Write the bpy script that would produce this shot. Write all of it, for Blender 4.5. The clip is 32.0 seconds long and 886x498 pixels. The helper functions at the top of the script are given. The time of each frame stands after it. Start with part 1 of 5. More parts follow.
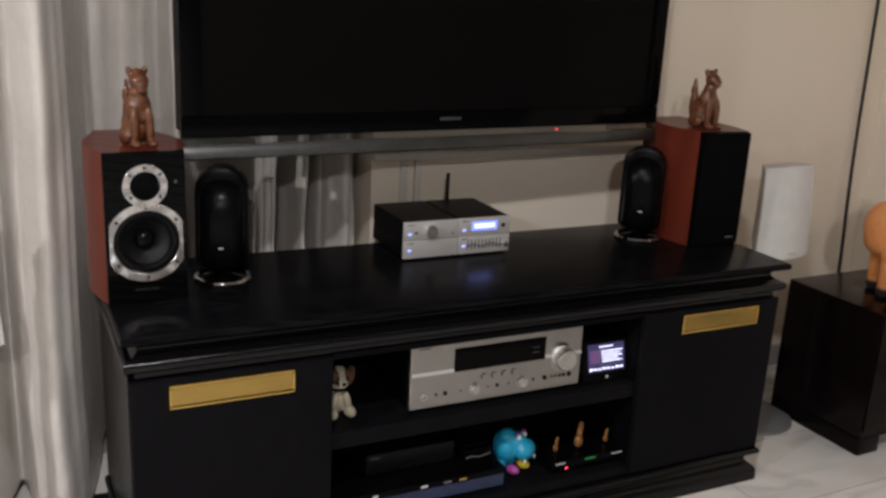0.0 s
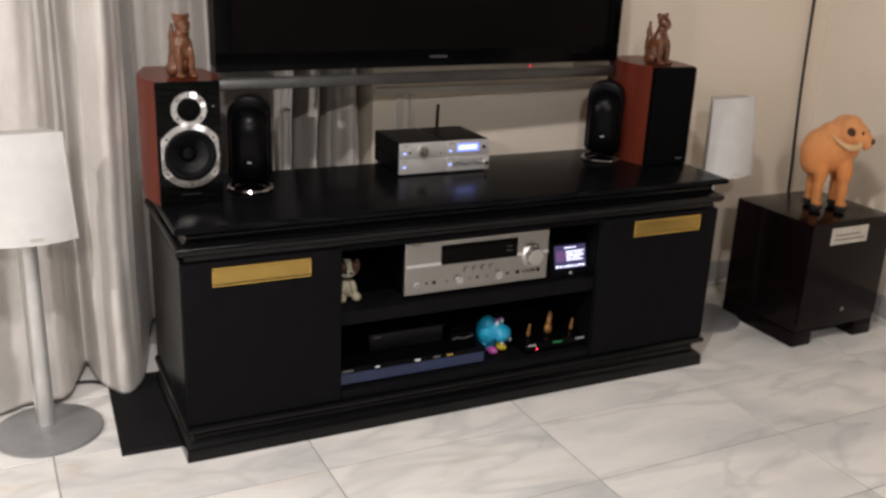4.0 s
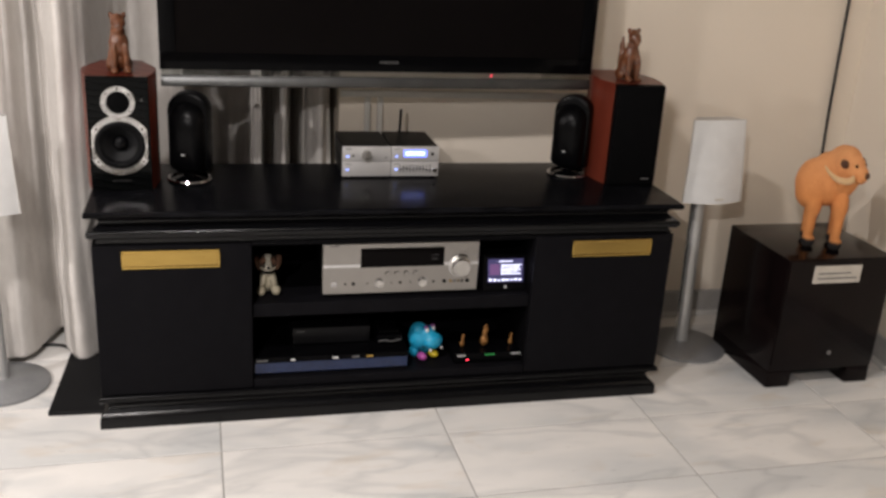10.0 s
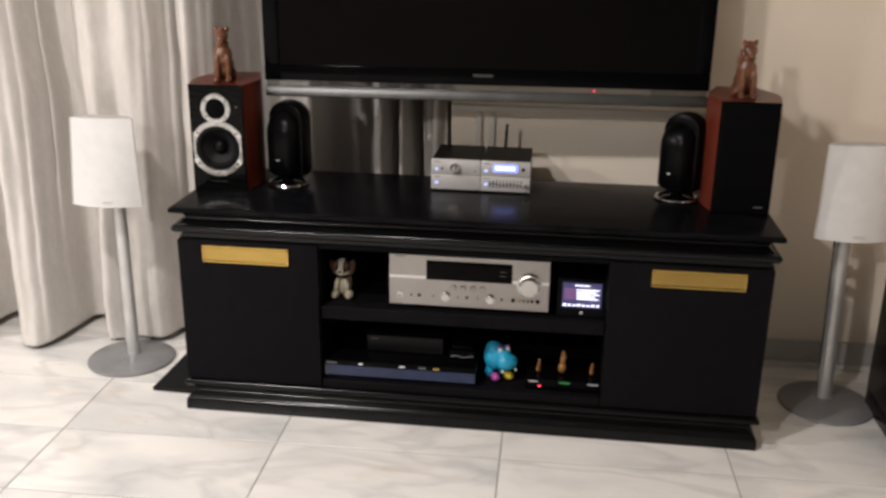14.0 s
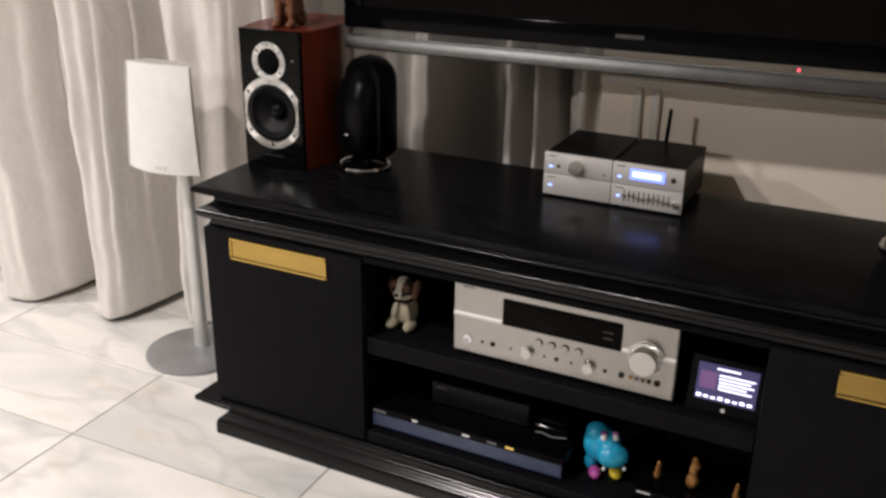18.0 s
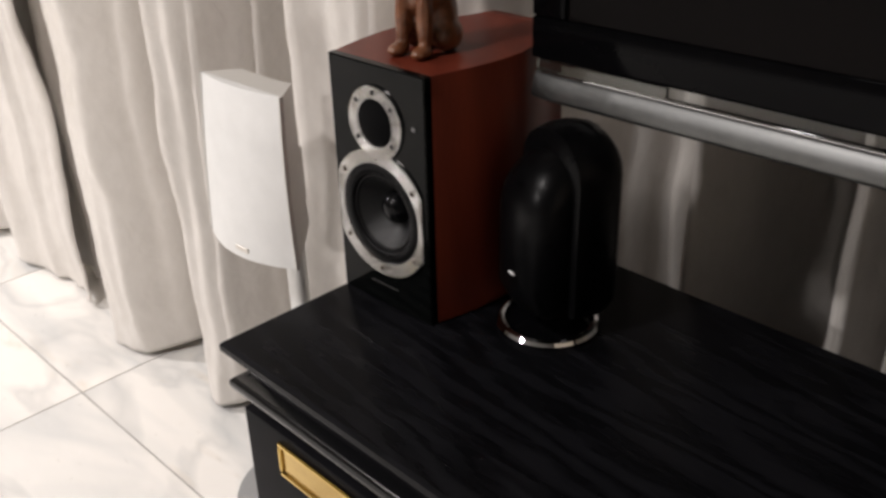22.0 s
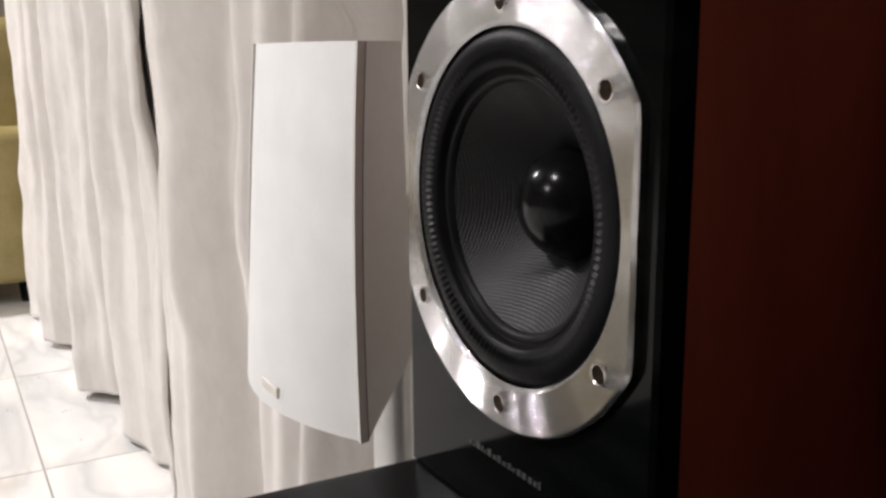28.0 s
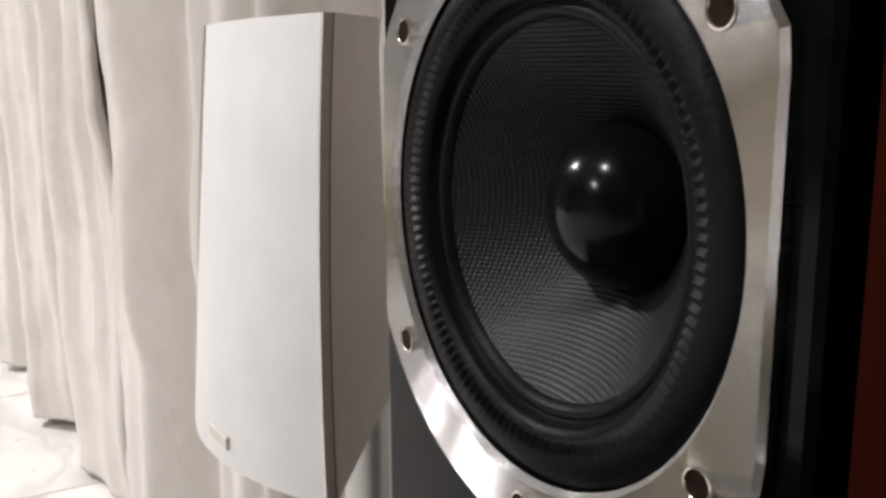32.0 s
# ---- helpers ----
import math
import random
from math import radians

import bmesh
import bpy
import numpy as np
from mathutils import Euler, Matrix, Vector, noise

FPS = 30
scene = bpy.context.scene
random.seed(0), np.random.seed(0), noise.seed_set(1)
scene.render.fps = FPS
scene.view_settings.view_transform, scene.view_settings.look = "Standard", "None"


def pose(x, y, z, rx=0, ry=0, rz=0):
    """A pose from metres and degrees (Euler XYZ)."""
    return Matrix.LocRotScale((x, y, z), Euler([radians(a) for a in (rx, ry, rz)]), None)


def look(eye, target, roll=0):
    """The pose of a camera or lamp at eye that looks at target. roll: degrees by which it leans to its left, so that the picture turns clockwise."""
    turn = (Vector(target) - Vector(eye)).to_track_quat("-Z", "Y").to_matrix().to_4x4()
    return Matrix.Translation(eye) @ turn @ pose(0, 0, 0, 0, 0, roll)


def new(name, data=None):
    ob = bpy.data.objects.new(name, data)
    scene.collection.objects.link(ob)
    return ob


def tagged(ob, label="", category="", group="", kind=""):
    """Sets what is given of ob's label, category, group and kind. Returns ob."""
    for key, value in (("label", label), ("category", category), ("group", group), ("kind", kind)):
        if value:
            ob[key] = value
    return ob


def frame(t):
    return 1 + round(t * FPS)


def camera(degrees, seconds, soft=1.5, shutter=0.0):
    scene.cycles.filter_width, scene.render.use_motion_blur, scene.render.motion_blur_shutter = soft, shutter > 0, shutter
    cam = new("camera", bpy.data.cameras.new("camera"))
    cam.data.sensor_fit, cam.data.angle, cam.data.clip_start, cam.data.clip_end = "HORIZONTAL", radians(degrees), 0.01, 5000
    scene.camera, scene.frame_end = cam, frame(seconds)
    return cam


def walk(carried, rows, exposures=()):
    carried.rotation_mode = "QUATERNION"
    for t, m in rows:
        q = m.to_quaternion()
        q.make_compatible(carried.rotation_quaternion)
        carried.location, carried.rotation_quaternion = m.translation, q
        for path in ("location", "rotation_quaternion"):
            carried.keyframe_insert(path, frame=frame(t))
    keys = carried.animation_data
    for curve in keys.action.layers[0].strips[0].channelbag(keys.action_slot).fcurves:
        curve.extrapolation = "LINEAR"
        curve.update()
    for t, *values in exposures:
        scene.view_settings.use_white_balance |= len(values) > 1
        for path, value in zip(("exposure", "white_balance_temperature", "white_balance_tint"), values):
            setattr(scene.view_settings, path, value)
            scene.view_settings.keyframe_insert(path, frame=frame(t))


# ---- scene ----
cam = camera(50.3, 32.0, soft=2.8, shutter=0.4)
PATH = [
    (0, (0.046, -0.006, 1.257), (0.906, 1.711, 0.699), 3.0),
    (0.5, (-0.03, -0.091, 1.267), (0.86, 1.61, 0.707), 3.5),
    (1, (-0.132, -0.124, 1.285), (0.858, 1.509, 0.691), 3.8),
    (1.5, (-0.209, -0.156, 1.283), (0.874, 1.399, 0.643), 4.6),
    (2, (-0.21, -0.2, 1.291), (0.903, 1.315, 0.609), 4.7),
    (2.5, (-0.19, -0.276, 1.28), (0.925, 1.243, 0.609), 4.6),
    (3, (-0.158, -0.369, 1.278), (0.812, 1.254, 0.628), 3.5),
    (3.5, (-0.129, -0.407, 1.295), (0.778, 1.252, 0.644), 3.1),
    (4, (-0.104, -0.441, 1.276), (0.73, 1.259, 0.63), 2.5),
    (4.5, (-0.101, -0.434, 1.304), (0.743, 1.248, 0.627), 3.7),
    (6.5, (0.027, -0.524, 1.327), (0.8, 1.193, 0.652), 6.2),
    (7, (0.094, -0.55, 1.347), (0.859, 1.147, 0.615), 5.2),
    (7.5, (0.135, -0.561, 1.338), (0.9, 1.135, 0.606), 4.5),
    (8, (0.188, -0.577, 1.338), (0.85, 1.165, 0.613), 3.3),
    (8.5, (0.301, -0.649, 1.349), (0.837, 1.141, 0.635), 4.5),
    (9, (0.387, -0.693, 1.364), (0.904, 1.099, 0.641), 4.8),
    (9.5, (0.49, -0.705, 1.347), (1.03, 1.086, 0.639), 4.0),
    (10, (0.555, -0.689, 1.352), (1.021, 1.135, 0.675), 3.5),
    (10.5, (0.651, -0.739, 1.346), (1.013, 1.121, 0.708), 4.2),
    (11, (0.73, -0.77, 1.359), (0.987, 1.105, 0.714), 3.8),
    (11.5, (0.801, -0.809, 1.335), (0.998, 1.085, 0.724), 2.4),
    (12, (0.837, -0.788, 1.334), (1.009, 1.106, 0.714), 2.5),
    (12.5, (0.892, -0.73, 1.33), (1.063, 1.158, 0.691), 2.3),
    (13, (0.969, -0.695, 1.326), (1.162, 1.188, 0.681), 1.8),
    (13.5, (1.141, -0.712, 1.327), (1.11, 1.182, 0.684), 1.1),
    (15.5, (1.479, -0.428, 1.29), (0.988, 1.391, 0.617), 2.0),
    (16, (1.559, -0.318, 1.27), (0.901, 1.444, 0.591), 1.6),
    (16.5, (1.515, -0.183, 1.264), (0.811, 1.571, 0.611), 1.0),
    (17, (1.475, -0.078, 1.248), (0.815, 1.683, 0.568), 0.9),
    (17.5, (1.496, 0.075, 1.248), (0.729, 1.781, 0.539), 0.0),
    (18, (1.541, 0.187, 1.235), (0.722, 1.847, 0.479), 0.7),
    (18.5, (1.535, 0.267, 1.237), (0.713, 1.92, 0.466), 1.4),
    (19, (1.453, 0.388, 1.231), (0.692, 2.052, 0.424), 1.2),
    (19.5, (1.368, 0.513, 1.23), (0.571, 2.153, 0.407), 0.2),
    (20, (1.341, 0.688, 1.241), (0.363, 2.201, 0.373), -0.7),
    (20.5, (1.315, 0.811, 1.234), (0.186, 2.207, 0.353), -0.0),
    (21, (1.224, 0.934, 1.222), (0.076, 2.313, 0.337), -0.1),
    (21.5, (1.131, 1.048, 1.216), (-0.017, 2.425, 0.331), -1.2),
    (22, (1.078, 1.187, 1.206), (-0.195, 2.41, 0.267), -1.5),
    (22.5, (1.022, 1.29, 1.184), (-0.336, 2.395, 0.218), -0.9),
    (23, (0.919, 1.37, 1.164), (-0.418, 2.446, 0.138), -1.4),
    (23.5, (0.841, 1.422, 1.133), (-0.473, 2.46, 0.038), -3.1),
    (24, (0.778, 1.495, 1.074), (-0.583, 2.495, 0.003), -2.7),
    (24.5, (0.721, 1.53, 0.978), (-0.694, 2.564, 0.014), -1.0),
    (25, (0.675, 1.556, 0.893), (-0.849, 2.613, 0.145), 0.1),
    (25.5, (0.671, 1.574, 0.843), (-0.964, 2.58, 0.281), -0.5),
    (27.5, (0.612, 1.637, 0.793), (-1.114, 2.567, 0.401), -0.9),
    (28, (0.593, 1.648, 0.784), (-1.135, 2.566, 0.371), -0.5),
    (28.5, (0.578, 1.653, 0.784), (-1.145, 2.58, 0.369), 0.3),
    (29, (0.539, 1.663, 0.765), (-1.135, 2.668, 0.333), 0.5),
    (29.5, (0.527, 1.671, 0.761), (-1.168, 2.658, 0.369), -0.3),
    (30, (0.517, 1.673, 0.762), (-1.208, 2.613, 0.386), -0.7),
    (30.5, (0.51, 1.677, 0.758), (-1.212, 2.622, 0.379), -0.3),
    (31, (0.508, 1.682, 0.758), (-1.225, 2.593, 0.352), -1.5),
    (31.5, (0.501, 1.689, 0.763), (-1.245, 2.584, 0.371), -1.0),
    (32, (0.493, 1.697, 0.763), (-1.219, 2.658, 0.383), -0.2),
]
walk(cam, [(t, look(eye, target, roll)) for t, eye, target, roll in PATH], [(0, -0.2, 6350, 10), (0.8, -0.02, 6450, 10), (2, 0.12, 6350, 10), (4, 0.07, 6500, 10), (9, 0.12, 6450, 10), (13, 0.22, 6550, 10), (16, 0.15, 6550, 10), (19, 0.1, 6550, 10), (22, 0.07, 6450, 10), (25, 0.07, 6300, 10), (28, 0.07, 6250, 10), (32, 0.07, 6250, 10)])
import itertools

# ---- light ----
world = bpy.data.worlds.new("world")
world.use_nodes = True
world.node_tree.nodes["Background"].inputs[0].default_value = (0.9, 0.85, 0.8, 1)
world.node_tree.nodes["Background"].inputs[1].default_value = 0.05
scene.world = world
scene.view_settings.exposure = 0.0
CEILING = 2.6
LAMPS = [(0.0, 0.2, 40), (-0.8, -2.3, 112), (-3.0, 0.1, 140)]
for lx, ly, watts in LAMPS:
    data = bpy.data.lights.new("downlight_bulb", "AREA")
    data.shape, data.size, data.energy, data.color = "DISK", 0.16, watts, (1.0, 0.93, 0.90)
    bulb = new("downlight_bulb", data)
    bulb.location = (lx, ly, CEILING - 0.035)

# ---- materials ----


def nodes_of(name):
    m = bpy.data.materials.new(name)
    m.use_nodes = True
    return m, m.node_tree.nodes, m.node_tree.links, m.node_tree.nodes["Principled BSDF"]


def surface(name, dark, light, scale=8.0, rough=0.5, metal=0.0, bump=0.0, fine=120.0, stretch=(1, 1, 1), coat=0.0, spread=0.1, sheen=0.0, spec=0.5, detail=5.0):
    """Two tones mixed by noise at two scales, with rough and relief that follow the fine one."""
    m, n, l, p = nodes_of(name)
    co = n.new("ShaderNodeTexCoord")
    info = n.new("ShaderNodeObjectInfo")
    mp = n.new("ShaderNodeMapping")
    mp.inputs["Scale"].default_value = stretch
    mul = n.new("ShaderNodeMath")
    mul.operation, mul.inputs[1].default_value = "MULTIPLY", 37.0
    l.new(info.outputs["Random"], mul.inputs[0])
    l.new(mul.outputs[0], mp.inputs["Location"])
    l.new(co.outputs["Object"], mp.inputs["Vector"])
    big, small = n.new("ShaderNodeTexNoise"), n.new("ShaderNodeTexNoise")
    big.inputs["Scale"].default_value, big.inputs["Detail"].default_value = scale, detail
    small.inputs["Scale"].default_value, small.inputs["Detail"].default_value = fine, 3.0
    for t in (big, small):
        l.new(mp.outputs[0], t.inputs["Vector"])
    add = n.new("ShaderNodeMix")
    add.inputs[0].default_value = 0.35
    l.new(big.outputs[0], add.inputs[2]), l.new(small.outputs[0], add.inputs[3])
    ramp = n.new("ShaderNodeValToRGB")
    ramp.color_ramp.elements[0].position, ramp.color_ramp.elements[1].position = 0.36, 0.64
    ramp.color_ramp.elements[0].color, ramp.color_ramp.elements[1].color = (*dark, 1), (*light, 1)
    l.new(add.outputs[0], ramp.inputs[0]), l.new(ramp.outputs[0], p.inputs["Base Color"])
    rg = n.new("ShaderNodeMapRange")
    rg.inputs[3].default_value, rg.inputs[4].default_value = max(0.02, rough - spread), min(1, rough + spread)
    l.new(add.outputs[0], rg.inputs[0]), l.new(rg.outputs[0], p.inputs["Roughness"])
    p.inputs["Metallic"].default_value, p.inputs["Coat Weight"].default_value = metal, coat
    p.inputs["Coat Roughness"].default_value, p.inputs["Sheen Weight"].default_value = 0.12, sheen
    p.inputs["Specular IOR Level"].default_value = spec
    if bump:
        b = n.new("ShaderNodeBump")
        b.inputs["Strength"].default_value, b.inputs["Distance"].default_value = 0.6, bump
        l.new(small.outputs[0], b.inputs["Height"]), l.new(b.outputs[0], p.inputs["Normal"])
    return m


def glow(name, colour, strength):
    m, n, l, p = nodes_of(name)
    p.inputs["Base Color"].default_value = (0.01, 0.01, 0.01, 1)
    p.inputs["Emission Color"].default_value, p.inputs["Emission Strength"].default_value = (*colour, 1), strength
    return m


def wood(name, dark, light, scale, rough, coat, bump=0.0003, axis="X", distortion=6.0, spec=0.5, vary=0.025):
    """Grain lines along one axis, bent into cathedral figures."""
    m, n, l, p = nodes_of(name)
    co, mp, wv, ns = n.new("ShaderNodeTexCoord"), n.new("ShaderNodeMapping"), n.new("ShaderNodeTexWave"), n.new("ShaderNodeTexNoise")
    mp.inputs["Scale"].default_value = {"X": (0.14, 1, 1), "Z": (1, 1, 0.14)}[axis]
    l.new(co.outputs["Object"], mp.inputs[0])
    wv.wave_type, wv.bands_direction = "BANDS", "DIAGONAL"
    wv.inputs["Scale"].default_value, wv.inputs["Distortion"].default_value = scale, distortion
    wv.inputs["Detail"].default_value, wv.inputs["Detail Scale"].default_value = 4.0, 1.4
    ns.inputs["Scale"].default_value, ns.inputs["Detail"].default_value = 260.0, 3.0
    l.new(mp.outputs[0], wv.inputs[0]), l.new(mp.outputs[0], ns.inputs[0])
    mx = n.new("ShaderNodeMix")
    mx.inputs[0].default_value = 0.6
    l.new(wv.outputs["Fac"], mx.inputs[2]), l.new(ns.outputs[0], mx.inputs[3])
    ramp = n.new("ShaderNodeValToRGB")
    ramp.color_ramp.elements[0].position, ramp.color_ramp.elements[1].position = 0.2, 0.8
    ramp.color_ramp.elements[0].color, ramp.color_ramp.elements[1].color = (*dark, 1), (*light, 1)
    l.new(mx.outputs[0], ramp.inputs[0]), l.new(ramp.outputs[0], p.inputs["Base Color"])
    rg = n.new("ShaderNodeMapRange")
    rg.inputs[3].default_value, rg.inputs[4].default_value = rough + vary, rough - vary
    l.new(mx.outputs[0], rg.inputs[0]), l.new(rg.outputs[0], p.inputs["Roughness"])
    b = n.new("ShaderNodeBump")
    b.inputs["Strength"].default_value, b.inputs["Distance"].default_value = 0.5, bump
    l.new(mx.outputs[0], b.inputs["Height"]), l.new(b.outputs[0], p.inputs["Normal"])
    p.inputs["Coat Weight"].default_value, p.inputs["Coat Roughness"].default_value = coat, 0.15
    p.inputs["Specular IOR Level"].default_value = spec
    return m


def marble(name):
    """White marble: cloudy grey drifts, sharper veins and a little rust, different on each tile."""
    m, n, l, p = nodes_of(name)
    co, info, mul, add = n.new("ShaderNodeTexCoord"), n.new("ShaderNodeObjectInfo"), n.new("ShaderNodeMath"), n.new("ShaderNodeVectorMath")
    mul.operation, mul.inputs[1].default_value = "MULTIPLY", 53.0
    l.new(info.outputs["Random"], mul.inputs[0]), l.new(co.outputs["Object"], add.inputs[0]), l.new(mul.outputs[0], add.inputs[1])
    mp = n.new("ShaderNodeMapping")
    mp.inputs["Rotation"].default_value, mp.inputs["Scale"].default_value = (0, 0, 0.7), (1, 2.6, 1)
    l.new(add.outputs[0], mp.inputs[0])
    cloud, vein, fine, rust = (n.new("ShaderNodeTexNoise") for _ in range(4))
    for t, s, d, w in ((cloud, 1.9, 3.0, 0.5), (vein, 2.0, 3.5, 0.5), (fine, 30, 2, 0), (rust, 4.5, 5, 0.6)):
        t.inputs["Scale"].default_value, t.inputs["Detail"].default_value, t.inputs["Distortion"].default_value = s, d, w
        l.new(mp.outputs[0], t.inputs["Vector"])
    r1, r2, r3 = (n.new("ShaderNodeValToRGB") for _ in range(3))
    r1.color_ramp.elements[0].position, r1.color_ramp.elements[1].position = 0.37, 0.57
    r1.color_ramp.elements[0].color, r1.color_ramp.elements[1].color = (0.66, 0.66, 0.645, 1), (0.84, 0.815, 0.775, 1)
    e = r2.color_ramp.elements
    e[0].position, e[0].color = 0.445, (1, 1, 1, 1)
    e[1].position, e[1].color = 0.555, (1, 1, 1, 1)
    mid = r2.color_ramp.elements.new(0.5)
    mid.color = (0.80, 0.81, 0.82, 1)
    r3.color_ramp.elements[0].position, r3.color_ramp.elements[1].position = 0.6, 0.75
    l.new(cloud.outputs[0], r1.inputs[0]), l.new(vein.outputs[0], r2.inputs[0]), l.new(rust.outputs[0], r3.inputs[0])
    m1, m2, m3 = n.new("ShaderNodeMix"), n.new("ShaderNodeMix"), n.new("ShaderNodeMix")
    for q, kind, f in ((m1, "MULTIPLY", 0.85), (m2, "MIX", 0.0), (m3, "OVERLAY", 0.06)):
        q.data_type, q.blend_type, q.inputs[0].default_value = "RGBA", kind, f
    l.new(r1.outputs[0], m1.inputs[6]), l.new(r2.outputs[0], m1.inputs[7])
    fade = n.new("ShaderNodeMath")
    fade.operation, fade.inputs[1].default_value = "MULTIPLY", 0.42
    l.new(r3.outputs[0], fade.inputs[0]), l.new(fade.outputs[0], m2.inputs[0])
    l.new(m1.outputs[2], m2.inputs[6])
    m2.inputs[7].default_value = (0.62, 0.53, 0.42, 1)
    l.new(m2.outputs[2], m3.inputs[6]), l.new(fine.outputs[0], m3.inputs[7])
    l.new(m3.outputs[2], p.inputs["Base Color"])
    rg = n.new("ShaderNodeMapRange")
    rg.inputs[3].default_value, rg.inputs[4].default_value = 0.26, 0.31
    l.new(fine.outputs[0], rg.inputs[0]), l.new(rg.outputs[0], p.inputs["Roughness"])
    return m


def cloth(name, dark, light):
    """Satin curtain cloth: slubs that run down the drop, crossed by a fine weave."""
    m, n, l, p = nodes_of(name)
    co = n.new("ShaderNodeTexCoord")
    a, b = n.new("ShaderNodeMapping"), n.new("ShaderNodeMapping")
    a.inputs["Scale"].default_value, b.inputs["Scale"].default_value = (60, 60, 30.0), (9, 9, 6)
    s1, s2 = n.new("ShaderNodeTexNoise"), n.new("ShaderNodeTexNoise")
    for q, s in ((a, s1), (b, s2)):
        l.new(co.outputs["Object"], q.inputs[0]), l.new(q.outputs[0], s.inputs["Vector"])
        s.inputs["Scale"].default_value, s.inputs["Detail"].default_value = 1.0, 4.0
    mx = n.new("ShaderNodeMix")
    mx.inputs[0].default_value = 0.5
    l.new(s1.outputs[0], mx.inputs[2]), l.new(s2.outputs[0], mx.inputs[3])
    ramp = n.new("ShaderNodeValToRGB")
    ramp.color_ramp.elements[0].position, ramp.color_ramp.elements[1].position = 0.34, 0.64
    ramp.color_ramp.elements[0].color, ramp.color_ramp.elements[1].color = (*dark, 1), (*light, 1)
    l.new(mx.outputs[0], ramp.inputs[0]), l.new(ramp.outputs[0], p.inputs["Base Color"])
    crease = n.new("ShaderNodeTexNoise")
    crease.noise_type, crease.normalize = "RIDGED_MULTIFRACTAL", True
    crease.inputs["Scale"].default_value, crease.inputs["Detail"].default_value, crease.inputs["Distortion"].default_value = 8.0, 2.0, 1.2
    cm = n.new("ShaderNodeMapping")
    cm.inputs["Scale"].default_value, cm.inputs["Rotation"].default_value = (1.5, 1.5, 0.8), (0.2, 0.5, 0)
    l.new(co.outputs["Object"], cm.inputs[0]), l.new(cm.outputs[0], crease.inputs["Vector"])
    bp, bc, bw = n.new("ShaderNodeBump"), n.new("ShaderNodeBump"), n.new("ShaderNodeBump")
    wrinkle = n.new("ShaderNodeTexNoise")
    wrinkle.inputs["Scale"].default_value, wrinkle.inputs["Detail"].default_value, wrinkle.inputs["Distortion"].default_value = 17.0, 3.0, 1.6
    l.new(co.outputs["Object"], wrinkle.inputs["Vector"])
    bw.inputs["Strength"].default_value, bw.inputs["Distance"].default_value = 0.45, 0.004
    l.new(wrinkle.outputs[0], bw.inputs["Height"]), l.new(bw.outputs[0], bc.inputs["Normal"])
    bp.inputs["Strength"].default_value, bp.inputs["Distance"].default_value = 0.5, 0.002
    bc.inputs["Strength"].default_value, bc.inputs["Distance"].default_value = 0.35, 0.005
    l.new(crease.outputs[0], bc.inputs["Height"]), l.new(bc.outputs[0], bp.inputs["Normal"])
    l.new(mx.outputs[0], bp.inputs["Height"]), l.new(bp.outputs[0], p.inputs["Normal"])
    damask = n.new("ShaderNodeMapRange")
    damask.inputs[1].default_value, damask.inputs[2].default_value, damask.inputs[3].default_value, damask.inputs[4].default_value = 0.42, 0.60, 0.46, 0.28
    l.new(wrinkle.outputs[0], damask.inputs[0]), l.new(damask.outputs[0], p.inputs["Roughness"])
    p.inputs["Sheen Weight"].default_value = 0.1
    return m


def brushed(name, colour, rough, axis="Y"):
    """Spun metal: grooves round the part's own axis, so that the gloss breaks into spokes; faint spokes are also put
    into the colour.
    """
    m, n, l, p = nodes_of(name)
    p.inputs["Metallic"].default_value = 1.0
    groove, relief = n.new("ShaderNodeTexWave"), n.new("ShaderNodeBump")
    groove.wave_type, groove.rings_direction, groove.wave_profile = "RINGS", axis, "SIN"
    groove.inputs["Scale"].default_value, groove.inputs["Distortion"].default_value = 1500.0, 0.3
    relief.inputs["Strength"].default_value, relief.inputs["Distance"].default_value = 1.0, 0.00010
    l.new(groove.outputs["Fac"], relief.inputs["Height"]), l.new(relief.outputs[0], p.inputs["Normal"])
    co, sep, at, ns, rg = n.new("ShaderNodeTexCoord"), n.new("ShaderNodeSeparateXYZ"), n.new("ShaderNodeMath"), n.new("ShaderNodeTexNoise"), n.new("ShaderNodeMapRange")
    at.operation, ns.noise_dimensions = "ARCTAN2", "1D"
    ns.inputs["Scale"].default_value, ns.inputs["Detail"].default_value = 9.0, 1.5
    l.new(co.outputs["Object"], groove.inputs["Vector"]), l.new(co.outputs["Object"], sep.inputs[0]), l.new(sep.outputs[0], at.inputs[0]), l.new(sep.outputs[2], at.inputs[1])
    l.new(at.outputs[0], ns.inputs["W"]), l.new(ns.outputs[0], rg.inputs[0]), l.new(rg.outputs[0], p.inputs["Roughness"])
    rg.inputs[1].default_value, rg.inputs[2].default_value = 0.35, 0.65
    # Faint light and dark spokes of gloss, painted into the base colour by angle.
    tone = n.new("ShaderNodeValToRGB")
    tone.color_ramp.elements[0].position, tone.color_ramp.elements[1].position = 0.38, 0.66
    tone.color_ramp.elements[0].color, tone.color_ramp.elements[1].color = (*[c * 0.95 for c in colour], 1), (*[min(1, c * 1.06) for c in colour], 1)
    l.new(ns.outputs[0], tone.inputs[0]), l.new(tone.outputs[0], p.inputs["Base Color"])
    rg.inputs[3].default_value, rg.inputs[4].default_value = rough - 0.012, rough + 0.012
    return m


